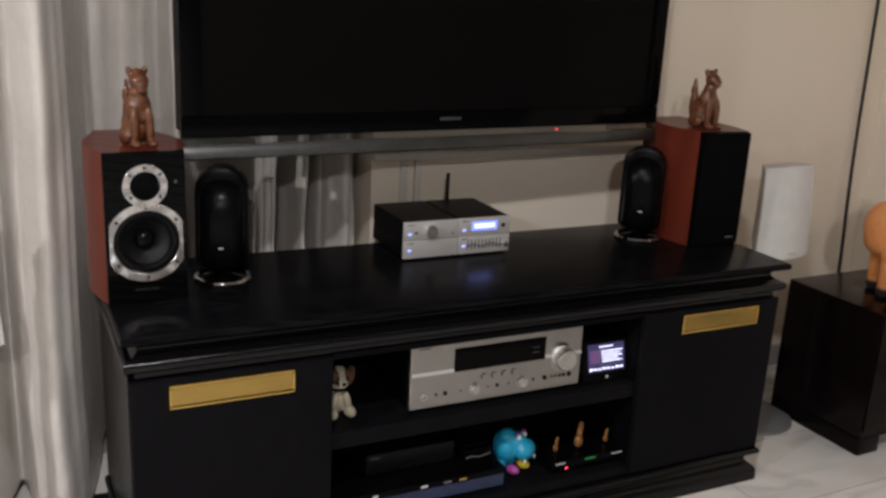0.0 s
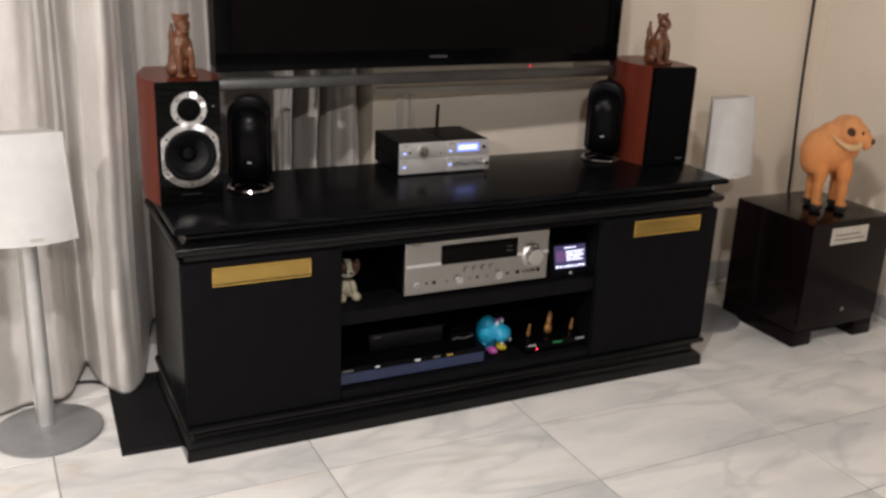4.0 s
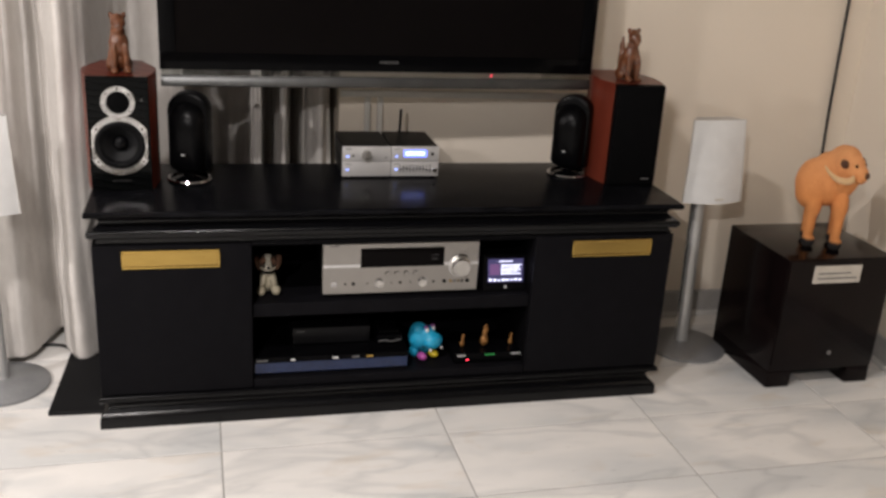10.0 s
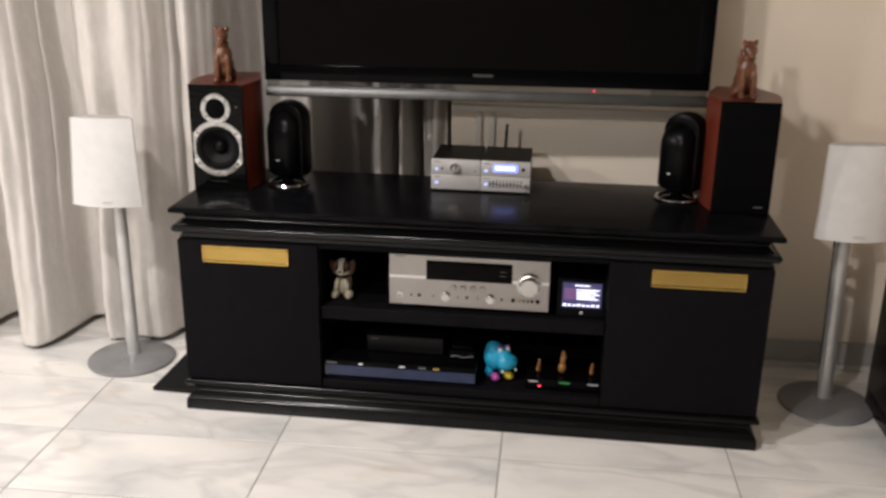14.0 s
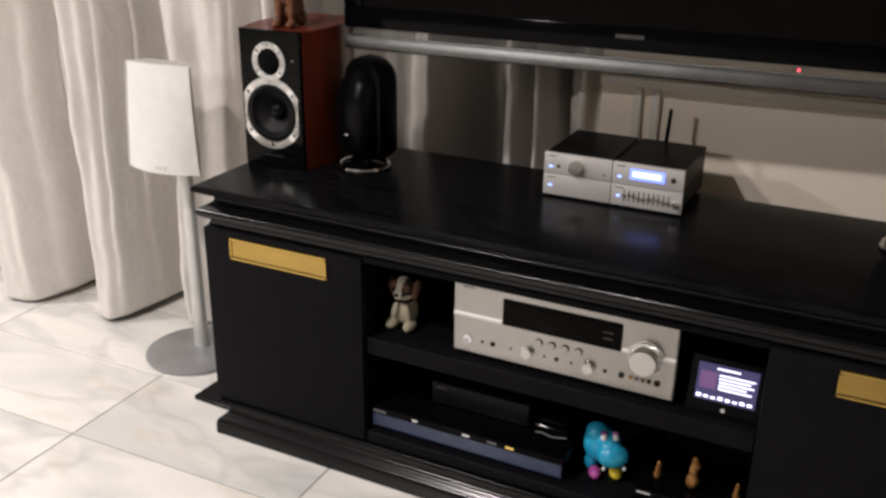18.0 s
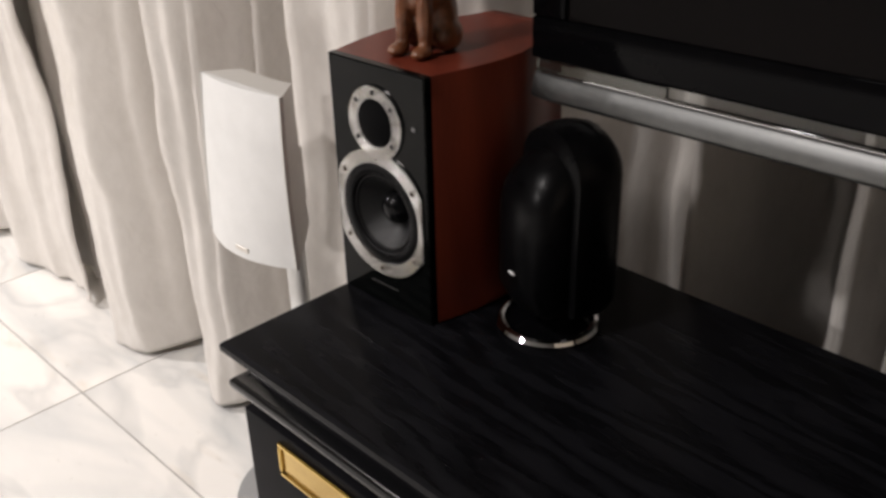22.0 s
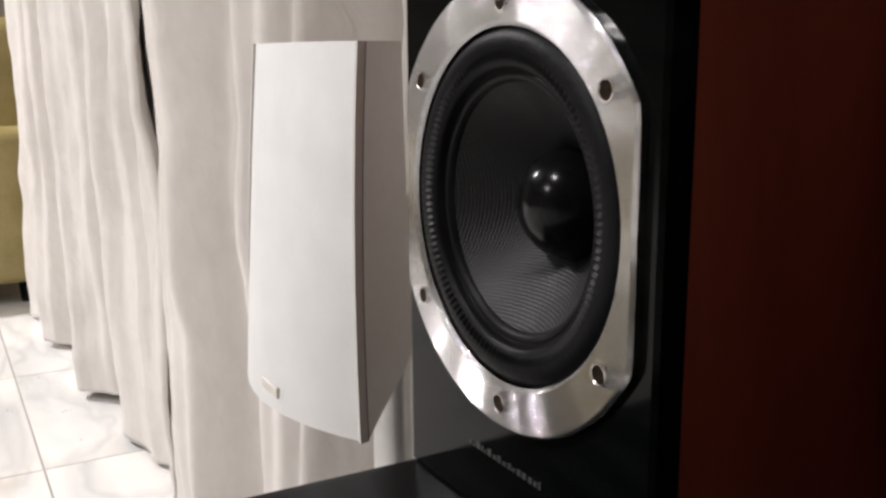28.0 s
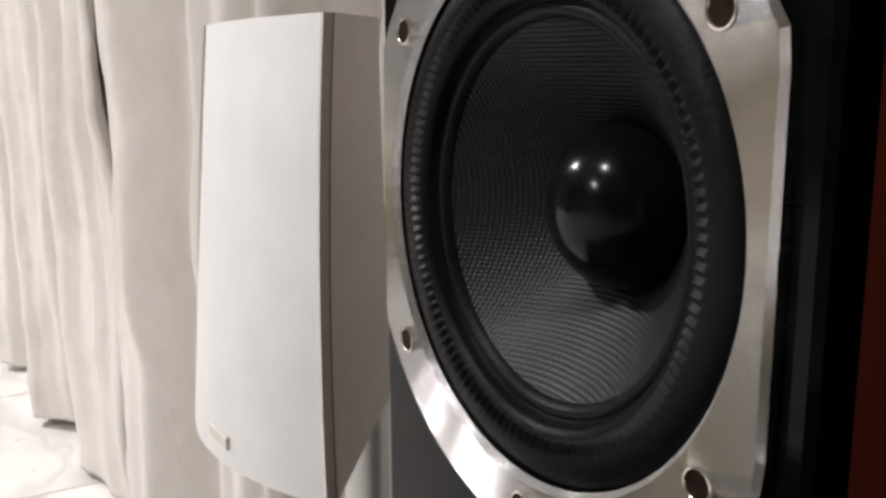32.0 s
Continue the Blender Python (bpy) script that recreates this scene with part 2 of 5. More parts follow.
def weave(name, colour, pitch):
    """Woven cone cloth: two crossing sets of threads as relief and tone."""
    m, n, l, p = nodes_of(name)
    co = n.new("ShaderNodeTexCoord")
    out = []
    for direction in ("X", "Z"):
        w = n.new("ShaderNodeTexWave")
        w.bands_direction, w.inputs["Scale"].default_value, w.inputs["Distortion"].default_value = direction, 0.314 / pitch, 0.4
        l.new(co.outputs["Object"], w.inputs["Vector"])
        out.append(w)
    mx = n.new("ShaderNodeMix")
    mx.data_type, mx.blend_type, mx.inputs[0].default_value = "RGBA", "MULTIPLY", 1.0
    l.new(out[0].outputs[0], mx.inputs[6]), l.new(out[1].outputs[0], mx.inputs[7])
    ramp = n.new("ShaderNodeValToRGB")
    ramp.color_ramp.elements[0].color, ramp.color_ramp.elements[1].color = (*[c * 0.55 for c in colour], 1), (*[c * 1.4 for c in colour], 1)
    l.new(mx.outputs[2], ramp.inputs[0]), l.new(ramp.outputs[0], p.inputs["Base Color"])
    b = n.new("ShaderNodeBump")
    b.inputs["Strength"].default_value, b.inputs["Distance"].default_value = 0.5, 0.0003
    l.new(mx.outputs[2], b.inputs["Height"]), l.new(b.outputs[0], p.inputs["Normal"])
    p.inputs["Roughness"].default_value = 0.42
    p.inputs["Specular IOR Level"].default_value = 0.3
    return m


def banded(name, stops, axis="Z", rough=0.8, bump=0.0015, fine=260.0, noise_amount=0.012):
    """Colour patches of a toy along an axis in its own coordinates, with an uneven border."""
    m, n, l, p = nodes_of(name)
    co, sep, ns, ma = n.new("ShaderNodeTexCoord"), n.new("ShaderNodeSeparateXYZ"), n.new("ShaderNodeTexNoise"), n.new("ShaderNodeMath")
    l.new(co.outputs["Object"], sep.inputs[0]), l.new(co.outputs["Object"], ns.inputs["Vector"])
    ns.inputs["Scale"].default_value, ns.inputs["Detail"].default_value = 30, 3
    ma.operation, ma.inputs[1].default_value = "MULTIPLY_ADD", noise_amount
    l.new(ns.outputs[0], ma.inputs[0]), l.new(sep.outputs["XYZ".index(axis)], ma.inputs[2])
    lo, hi = stops[0][0], stops[-1][0]
    rg, ramp = n.new("ShaderNodeMapRange"), n.new("ShaderNodeValToRGB")
    rg.inputs[1].default_value, rg.inputs[2].default_value = lo, hi
    l.new(ma.outputs[0], rg.inputs[0]), l.new(rg.outputs[0], ramp.inputs[0])
    e = ramp.color_ramp.elements
    for k, (v, c) in enumerate(stops):
        q = e[k] if k < 2 else e.new(1.0)
        q.position, q.color = (v - lo) / (hi - lo), (*c, 1)
    f = n.new("ShaderNodeTexNoise")
    f.inputs["Scale"].default_value = fine
    l.new(co.outputs["Object"], f.inputs["Vector"])
    mx = n.new("ShaderNodeMix")
    mx.data_type, mx.blend_type, mx.inputs[0].default_value = "RGBA", "OVERLAY", 0.35
    l.new(ramp.outputs[0], mx.inputs[6]), l.new(f.outputs[0], mx.inputs[7]), l.new(mx.outputs[2], p.inputs["Base Color"])
    b = n.new("ShaderNodeBump")
    b.inputs["Strength"].default_value, b.inputs["Distance"].default_value = 0.7, bump
    l.new(f.outputs[0], b.inputs["Height"]), l.new(b.outputs[0], p.inputs["Normal"])
    p.inputs["Roughness"].default_value = rough
    return m


MARBLE = marble("white_marble")
GROUT = surface("grey_grout", (0.30, 0.29, 0.27), (0.40, 0.38, 0.36), 20, 0.85, bump=0.0006)
SKIRT = surface("grey_marble_skirting", (0.34, 0.335, 0.325), (0.46, 0.45, 0.435), 9, 0.3)
SKIRT_WHITE = surface("white_marble_foot", (0.58, 0.57, 0.54), (0.7, 0.69, 0.66), 9, 0.35)
WALL = surface("cream_wall_paint", (0.82, 0.735, 0.62), (0.85, 0.765, 0.65), 2.2, 0.7, bump=0.0004, fine=240)
# Unseen far walls, made dark so that little light returns from them.
WALL_FAR = surface("darkened_far_wall", (0.25, 0.22, 0.18), (0.29, 0.26, 0.21), 2.2, 0.8, bump=0.0004, fine=240)
# Unseen ceiling; its colour is darkened to weaken the bounced light.
CEIL = surface("darkened_ceiling", (0.24, 0.235, 0.225), (0.29, 0.285, 0.275), 3, 0.8, bump=0.0003)
CURTAIN = cloth("satin_curtain", (0.58, 0.55, 0.515), (0.645, 0.615, 0.58))
EBONY = wood("black_oak_gloss", (0.0018, 0.0018, 0.0022), (0.0070, 0.0070, 0.0084), 15, 0.23, 0.0, bump=0.00003, distortion=14, spec=0.055, vary=0.06)
LACQUER = surface("black_lacquer", (0.002, 0.002, 0.0025), (0.004, 0.004, 0.0046), 9, 0.19, stretch=(0.15, 1, 1), fine=60, spec=0.28)
DOORBLACK = surface("black_door_laminate", (0.0048, 0.0046, 0.0056), (0.0066, 0.0064, 0.0076), 30, 0.5, bump=0.00006, fine=500, spec=0.035)
NICHE = surface("black_niche_board", (0.0024, 0.0023, 0.0028), (0.0034, 0.0033, 0.0038), 16, 0.5, spec=0.04)
BRASS = surface("lacquered_brass", (0.55, 0.37, 0.10), (0.61, 0.415, 0.12), 9, 0.15, metal=1.0, fine=60, spread=0.03)
BRASS_DEEP = surface("deeper_brass", (0.36, 0.24, 0.07), (0.46, 0.31, 0.09), 14, 0.17, metal=1.0, stretch=(0.3, 1, 1), fine=90, spread=0.05)
# Dark brass for the pulls' painted shade lines and for one socket.
BRASS_DARK = surface("shade_line_and_socket_brass", (0.30, 0.2, 0.07), (0.4, 0.28, 0.1), 30, 0.4, metal=1.0)
SILVER = surface("silver_fascia", (0.345, 0.33, 0.312), (0.385, 0.368, 0.348), 12, 0.31, metal=0.95, fine=600)
SILVER_PALE = surface("pale_satin_silver", (0.56, 0.55, 0.54), (0.62, 0.61, 0.60), 12, 0.5, metal=0.4, fine=600)
SILVER_BRIGHT = surface("bright_silver_edge", (0.78, 0.77, 0.75), (0.86, 0.85, 0.83), 12, 0.2, metal=0.9)
KNOB = brushed("spun_knob_metal", (0.72, 0.71, 0.69), 0.24)
RING = brushed("spun_ring_metal", (0.66, 0.655, 0.655), 0.15)
CHROME = surface("polished_chrome", (0.50, 0.50, 0.51), (0.56, 0.56, 0.57), 10, 0.07, metal=1.0, spread=0.02)
SCREW = surface("dark_screw_steel", (0.10, 0.075, 0.045), (0.16, 0.12, 0.07), 60, 0.25, metal=1.0)
SOCKET = surface("brown_socket_shade", (0.006, 0.0035, 0.002), (0.022, 0.012, 0.006), 400, 0.5, fine=900, spec=0.06)
SCREWRIM = surface("pale_steel_rim", (0.50, 0.47, 0.43), (0.6, 0.57, 0.53), 60, 0.2, metal=1.0)
HOLE = surface("dark_recess", (0.006, 0.006, 0.006), (0.01, 0.01, 0.01), 60, 0.6, spec=0.2)
CHERRY = wood("cherry_veneer", (0.098, 0.0182, 0.0100), (0.132, 0.0258, 0.0140), 9, 0.3, 0.0, bump=0.00003, axis="Z", distortion=3, spec=0.14)
BAFFLE = wood("black_ash_baffle", (0.0015, 0.0018, 0.0018), (0.0032, 0.0036, 0.0036), 34, 0.10, 0.0, bump=0.00003, axis="X", distortion=3, spec=0.08)
GRILLE = surface("black_grille_cloth", (0.0015, 0.0015, 0.0018), (0.003, 0.003, 0.0033), 40, 0.9, bump=0.0004, fine=900, spec=0.06)
RUBBER = surface("black_rubber_surround", (0.003, 0.003, 0.0035), (0.005, 0.005, 0.0055), 60, 0.42, bump=0.0003, fine=500, spec=0.09)
CONE = weave("woven_cone", (0.0085, 0.0088, 0.0098), 0.0011)
CAP = surface("black_dust_cap", (0.003, 0.003, 0.0035), (0.005, 0.005, 0.0055), 60, 0.18, spread=0.03, spec=0.11)
PLASTIC = surface("black_plastic", (0.0018, 0.0018, 0.0022), (0.003, 0.003, 0.0034), 40, 0.4, bump=0.0001, fine=700, spec=0.09)
GLOSSBLACK = surface("piano_black", (0.0016, 0.0016, 0.002), (0.0022, 0.0022, 0.0026), 10, 0.1, spread=0.03, spec=0.05)
SATINBLACK = surface("satin_black_shell", (0.0015, 0.0015, 0.0018), (0.0026, 0.0026, 0.003), 50, 0.3, bump=0.0001, fine=700, spec=0.09)
SCREENGLASS = surface("dark_screen_glass", (0.0042, 0.0036, 0.0036), (0.0052, 0.0044, 0.0044), 5, 0.14, spread=0.02, spec=0.025)
TVBAR = surface("grey_silver_bar", (0.11, 0.112, 0.111), (0.14, 0.143, 0.142), 14, 0.42, metal=0.95)
WHITECLOTH = surface("white_speaker_cloth", (0.62, 0.62, 0.61), (0.68, 0.68, 0.67), 25, 0.75, bump=0.0003, fine=900)
WHITEPAINT = surface("white_satin_plastic", (0.48, 0.465, 0.435), (0.53, 0.515, 0.485), 20, 0.45)
POLE = surface("silver_painted_pole", (0.55, 0.55, 0.54), (0.62, 0.62, 0.61), 20, 0.35, metal=0.5)
BASEGREY = surface("grey_painted_base", (0.25, 0.255, 0.26), (0.31, 0.315, 0.32), 14, 0.35, metal=0.3)
SUBWOOD = surface("dark_rosewood_lacquer", (0.003, 0.0018, 0.002), (0.006, 0.0032, 0.0034), 12, 0.16, stretch=(1, 1, 0.2), fine=90, spec=0.14)
PLATE = surface("pale_label_plate", (0.52, 0.49, 0.44), (0.6, 0.57, 0.52), 30, 0.4, metal=0.3)
MARK = surface("grey_print_and_seam_shade", (0.10, 0.10, 0.10), (0.14, 0.14, 0.14), 30, 0.5)
MARKDIM = surface("dim_printed_mark", (0.03, 0.03, 0.03), (0.045, 0.045, 0.045), 30, 0.5)
MARKWHITE = surface("white_printed_mark", (0.6, 0.6, 0.6), (0.68, 0.68, 0.68), 30, 0.5)
CARVED = surface("carved_brown_wood", (0.07, 0.024, 0.010), (0.18, 0.066, 0.027), 60, 0.32, coat=0.2, bump=0.002, fine=160)
GILT = surface("gilded_wood", (0.17, 0.07, 0.02), (0.42, 0.21, 0.065), 120, 0.35, metal=0.4, bump=0.001, fine=300)
CABLE = surface("black_cable", (0.012, 0.012, 0.012), (0.02, 0.02, 0.02), 60, 0.5)
TRUNK = surface("ivory_trunking", (0.64, 0.62, 0.57), (0.7, 0.68, 0.63), 8, 0.4)
SLATE = surface("black_mat_board", (0.005, 0.005, 0.0055), (0.008, 0.008, 0.0085), 20, 0.75, bump=0.0004, fine=400, spec=0.2)
BLUEFACE = surface("blue_acrylic_strip", (0.008, 0.017, 0.055), (0.013, 0.026, 0.08), 14, 0.22)
LEATHER = surface("olive_leather", (0.26, 0.21, 0.075), (0.36, 0.29, 0.12), 12, 0.45, bump=0.001, fine=150)
BUFFALO = banded("orange_plush", [(0.0, (0.010, 0.009, 0.009)), (0.028, (0.012, 0.010, 0.009)), (0.036, (0.56, 0.22, 0.065)), (0.16, (0.66, 0.25, 0.075)), (0.30, (0.74, 0.33, 0.13))], rough=0.9, bump=0.003, fine=220)
HORN = surface("cream_plush_horn", (0.60, 0.38, 0.18), (0.7, 0.47, 0.25), 30, 0.9, bump=0.002, fine=260, sheen=0.3)
DARKFUR = surface("brown_plush", (0.06, 0.027, 0.014), (0.11, 0.05, 0.026), 50, 0.9, bump=0.002, fine=260)
PUPPY = banded("cream_plush", [(0.0, (0.36, 0.32, 0.23)), (0.068, (0.40, 0.36, 0.27)), (0.07, (0.015, 0.011, 0.009)), (0.077, (0.015, 0.011, 0.009)), (0.079, (0.44, 0.41, 0.33)), (0.15, (0.38, 0.35, 0.29))], rough=0.9, bump=0.003, noise_amount=0.003)


def patched(m, reach, above):
    """Dark fur patches at both sides of a toy's head."""
    n, l = m.node_tree.nodes, m.node_tree.links
    p = n["Principled BSDF"]
    old = p.inputs["Base Color"].links[0].from_socket
    co, sep = n.new("ShaderNodeTexCoord"), n.new("ShaderNodeSeparateXYZ")
    l.new(co.outputs["Object"], sep.inputs[0])
    ab, g1, g2, both = (n.new("ShaderNodeMath") for _ in range(4))
    ab.operation, g1.operation, g2.operation, both.operation = "ABSOLUTE", "GREATER_THAN", "GREATER_THAN", "MULTIPLY"
    g1.inputs[1].default_value, g2.inputs[1].default_value = reach, above
    l.new(sep.outputs[0], ab.inputs[0]), l.new(ab.outputs[0], g1.inputs[0]), l.new(sep.outputs[2], g2.inputs[0])
    l.new(g1.outputs[0], both.inputs[0]), l.new(g2.outputs[0], both.inputs[1])
    mx = n.new("ShaderNodeMix")
    mx.data_type = "RGBA"
    l.new(both.outputs[0], mx.inputs[0]), l.new(old, mx.inputs[6]), l.new(mx.outputs[2], p.inputs["Base Color"])
    mx.inputs[7].default_value = (0.02, 0.012, 0.008, 1)


patched(PUPPY, 0.0105, 0.092)
BLUELIGHT = glow("blue_display_light", (0.16, 0.22, 1.0), 2.6)
PALELIGHT = glow("pale_display_light", (0.5, 0.56, 1.0), 3.4)
UIBACK = glow("violet_screen_light", (0.08, 0.07, 0.22), 0.55)
UIWHITE = glow("white_screen_light", (0.80, 0.80, 1.0), 2.6)
UIPLUM = glow("plum_screen_light", (0.20, 0.09, 0.24), 0.8)
LEDBLUE = glow("blue_led", (0.25, 0.35, 1.0), 3.0)
LEDRED = glow("red_led", (1.0, 0.04, 0.08), 5.0)
LABELGREEN = glow("green_label_glow", (0.03, 0.4, 0.08), 0.6)
LAMPGLOW = glow("lamp_diffuser_light", (1.0, 0.94, 0.90), 12.0)
CLEAR, _n, _l, _p = nodes_of("clear_acrylic")
_p.inputs["Base Color"].default_value, _p.inputs["Transmission Weight"].default_value = (0.75, 0.77, 0.76, 1), 1.0
_p.inputs["Roughness"].default_value, _p.inputs["IOR"].default_value = 0.04, 1.3

# ---- building blocks ----


def finish(bm, name, material, parent=None, label="", smooth=35, m=None):
    me = bpy.data.meshes.new(name)
    bmesh.ops.recalc_face_normals(bm, faces=bm.faces)
    bm.to_mesh(me)
    bm.free()
    if material:
        me.materials.append(material)
    if smooth:
        me.shade_smooth()
        me.set_sharp_from_angle(angle=radians(smooth))
    ob = new(name, me)
    if parent is not None:
        ob.parent = parent
    if m is not None:
        ob.matrix_basis = m
    if label:
        ob["label"] = label
    return ob


def part(name, bm, material, parent, label="", smooth=35, m=None):
    return finish(bm, name, material, parent, label, smooth, m)


def thing(name, place, label, category, group="", turn=0.0, kind=""):
    ob = new(name)
    ob.empty_display_size = 0.05
    ob.matrix_basis = pose(*place, 0, 0, turn)
    return tagged(ob, label, category, group, kind)


def block(x0, x1, y0, y1, z0, z1, bevel=0.0, steps=2):
    bm = bmesh.new()
    bmesh.ops.create_cube(bm, size=1.0, matrix=Matrix.Translation(((x0 + x1) / 2, (y0 + y1) / 2, (z0 + z1) / 2)) @ Matrix.Diagonal((x1 - x0, y1 - y0, z1 - z0, 1)))
    if bevel:
        bmesh.ops.bevel(bm, geom=list(bm.edges), offset=bevel, segments=steps, profile=0.6, affect="EDGES")
    return bm


def merged(*parts):
    out = bmesh.new()
    for bm in parts:
        me = bpy.data.meshes.new("tmp")
        bm.to_mesh(me)
        bm.free()
        out.from_mesh(me)
        bpy.data.meshes.remove(me)
    return out


def moved(bm, m):
    bmesh.ops.transform(bm, matrix=m, verts=bm.verts)
    return bm


def rings(loops, close=True, caps=True):
    """A skin over loops that have the same number of points."""
    bm = bmesh.new()
    rows = [[bm.verts.new(p) for p in loop] for loop in loops]
    n = len(rows[0])
    for a, b in zip(rows, rows[1:]):
        for i in range(n if close else n - 1):
            bm.faces.new((a[i], a[(i + 1) % n], b[(i + 1) % n], b[i]))
    if caps:
        bm.faces.new(rows[0][::-1])
        bm.faces.new(rows[-1])
    return bm


def lathe(profile, seg=32, caps=True):
    """Points (radius, height) turned round z."""
    return rings([[(r * math.cos(2 * math.pi * k / seg), r * math.sin(2 * math.pi * k / seg), z) for k in range(seg)] for r, z in profile], caps=caps)


def forward(profile, seg=32, caps=True):
    """Points (radius, depth) turned round an axis that points to -y; depth grows towards the front."""
    return rings([[(r * math.cos(2 * math.pi * k / seg), -d, r * math.sin(2 * math.pi * k / seg)) for k in range(seg)] for r, d in profile], caps=caps)


def tube(points, radius, seg=8):
    pts = [Vector(p) for p in points]
    loops = []
    for i, p in enumerate(pts):
        way = (pts[min(i + 1, len(pts) - 1)] - pts[max(i - 1, 0)]).normalized()
        side = way.orthogonal().normalized() if i == 0 else (side - way * side.dot(way)).normalized()
        up = way.cross(side)
        r = radius(i / (len(pts) - 1)) if callable(radius) else radius
        loops.append([p + r * (math.cos(2 * math.pi * k / seg) * side + math.sin(2 * math.pi * k / seg) * up) for k in range(seg)])
    return rings(loops)


def spline(points, n=8):
    """A smooth line through points."""
    p = [Vector(q) for q in points]
    p = [2 * p[0] - p[1], *p, 2 * p[-1] - p[-2]]
    out = []
    for i in range(1, len(p) - 2):
        for k in range(n):
            t = k / n
            out.append(0.5 * (2 * p[i] + (p[i + 1] - p[i - 1]) * t + (2 * p[i - 1] - 5 * p[i] + 4 * p[i + 1] - p[i + 2]) * t * t + (3 * p[i] - p[i - 1] - 3 * p[i + 1] + p[i + 2]) * t ** 3))
    return out + [p[-2]]


def blob(x, y, z, rx, ry, rz, tx=0, ty=0, tz=0):
    bm = bmesh.new()
    bmesh.ops.create_icosphere(bm, subdivisions=3, radius=1.0, matrix=pose(x, y, z, tx, ty, tz) @ Matrix.Diagonal((rx, ry, rz, 1)))
    return bm


def figure(name, parts, material, place, turn, label, category, group="", voxel=0.004):
    """Blobs fused into one skin."""
    ob = finish(merged(*parts), name, material, smooth=180, m=pose(*place, 0, 0, turn))
    mod = ob.modifiers.new("fuse", "REMESH")
    mod.mode, mod.voxel_size, mod.use_smooth_shade = "VOXEL", voxel, True
    soft = ob.modifiers.new("soften", "SMOOTH")
    soft.factor, soft.iterations = 0.5, 3
    return tagged(ob, label, category, group)


# ---- the room ----
# The unseen west and south sides lie far out to reduce bounce.
WALL_Y, RIGHT_X, LEFT_X, NEAR_Y = 2.2, 2.75, -7.0, -5.5
BAY_X, BAY_Y = 0.935, 2.62
tagged(finish(block(BAY_X, RIGHT_X + 0.9, WALL_Y, WALL_Y + 0.6, -0.1, CEILING), "wall_north", WALL, smooth=0), "cream painted plaster wall behind the television", "wall", kind="structure")
tagged(finish(block(LEFT_X - 0.15, BAY_X - 0.001, BAY_Y, BAY_Y + 0.13, -0.1, CEILING), "wall_bay", WALL, smooth=0), "cream painted wall of the bay behind the curtains", "wall", kind="structure")
EAST = pose(RIGHT_X, WALL_Y, 0, 0, 0, -5.0)
# Side wall stops short out of view, so less light bounces off it.
tagged(finish(block(0, 0.3, -1.75, -0.001, -0.1, CEILING - 0.001), "wall_east", WALL, smooth=0, m=EAST), "cream painted plaster side wall", "wall", kind="structure")
# Unseen space added east of the room to swallow bounced light.
FAR_X = 5.2
tagged(finish(block(FAR_X, FAR_X + 0.15, NEAR_Y, WALL_Y + 0.6, -0.1, CEILING), "wall_far_east", WALL_FAR, smooth=0), "dark unseen wall of a space added to cut bounced light", "wall", kind="structure")
tagged(finish(block(RIGHT_X + 0.901, FAR_X - 0.001, WALL_Y, WALL_Y + 0.15, -0.1, CEILING), "wall_north_east", WALL_FAR, smooth=0), "dark unseen wall of a space added to cut bounced light", "wall", kind="structure")
tagged(finish(block(LEFT_X - 0.15, LEFT_X, NEAR_Y, BAY_Y - 0.001, -0.1, CEILING), "wall_west", WALL_FAR, smooth=0), "plain unseen wall at the far side, darkened to cut bounced light", "wall", kind="structure")
tagged(finish(block(LEFT_X - 0.15, FAR_X + 0.15, NEAR_Y - 0.15, NEAR_Y - 0.001, -0.1, CEILING), "wall_south", WALL_FAR, smooth=0), "plain unseen wall facing the cabinet, darkened to cut bounced light", "wall", kind="structure")
tagged(finish(block(LEFT_X - 0.15, FAR_X + 0.15, NEAR_Y - 0.15, WALL_Y + 0.6, CEILING + 0.001, CEILING + 0.1), "ceiling", CEIL, smooth=0), "flat unseen ceiling, darkened to cut bounced light, with recessed lamps", "ceiling", kind="structure")
for lx, ly, _w in LAMPS:
    lamp = thing("downlight", (lx, ly, CEILING), "round recessed white ceiling downlight, switched on", "ceiling light", "downlights")
    part("rim", lathe([(0.088, 0.0), (0.11, 0.0), (0.112, -0.006), (0.1, -0.012), (0.088, -0.008)], 32, caps=False), SILVER_BRIGHT, lamp)
    part("diffuser", lathe([(0.001, -0.004), (0.088, -0.004), (0.088, -0.002), (0.001, -0.002)], 32), LAMPGLOW, lamp)

# skirting: a grey marble band over a pale foot
for x0, x1, y0, y1, m in ((BAY_X + 0.001, RIGHT_X - 0.016, WALL_Y - 0.015, WALL_Y - 0.001, pose(0, 0, 0)), (-0.015, -0.001, -1.74, -0.003, EAST)):
    board = tagged(finish(block(x0, x1, y0, y1, 0.022, 0.098, 0.002, 1), "baseboard", SKIRT, smooth=0, m=m), "grey marble skirting with a pale foot", "skirting", kind="structure")
    grow = (0.0, 0.004) if x1 - x0 > 0.1 else (0.004, 0.0)
    part("foot", block(x0 - grow[0], x1, y0 - grow[1], y1, 0.001, 0.021, 0.002, 1), SKIRT_WHITE, board)

# ---- curtains ----


def pleat(a):
    """A narrow raised ridge between two flatter sides."""
    return -0.032 * (0.5 + 0.5 * math.cos(a)) ** 2.0 + 0.005 * math.cos(2.3 * a + 1.0)


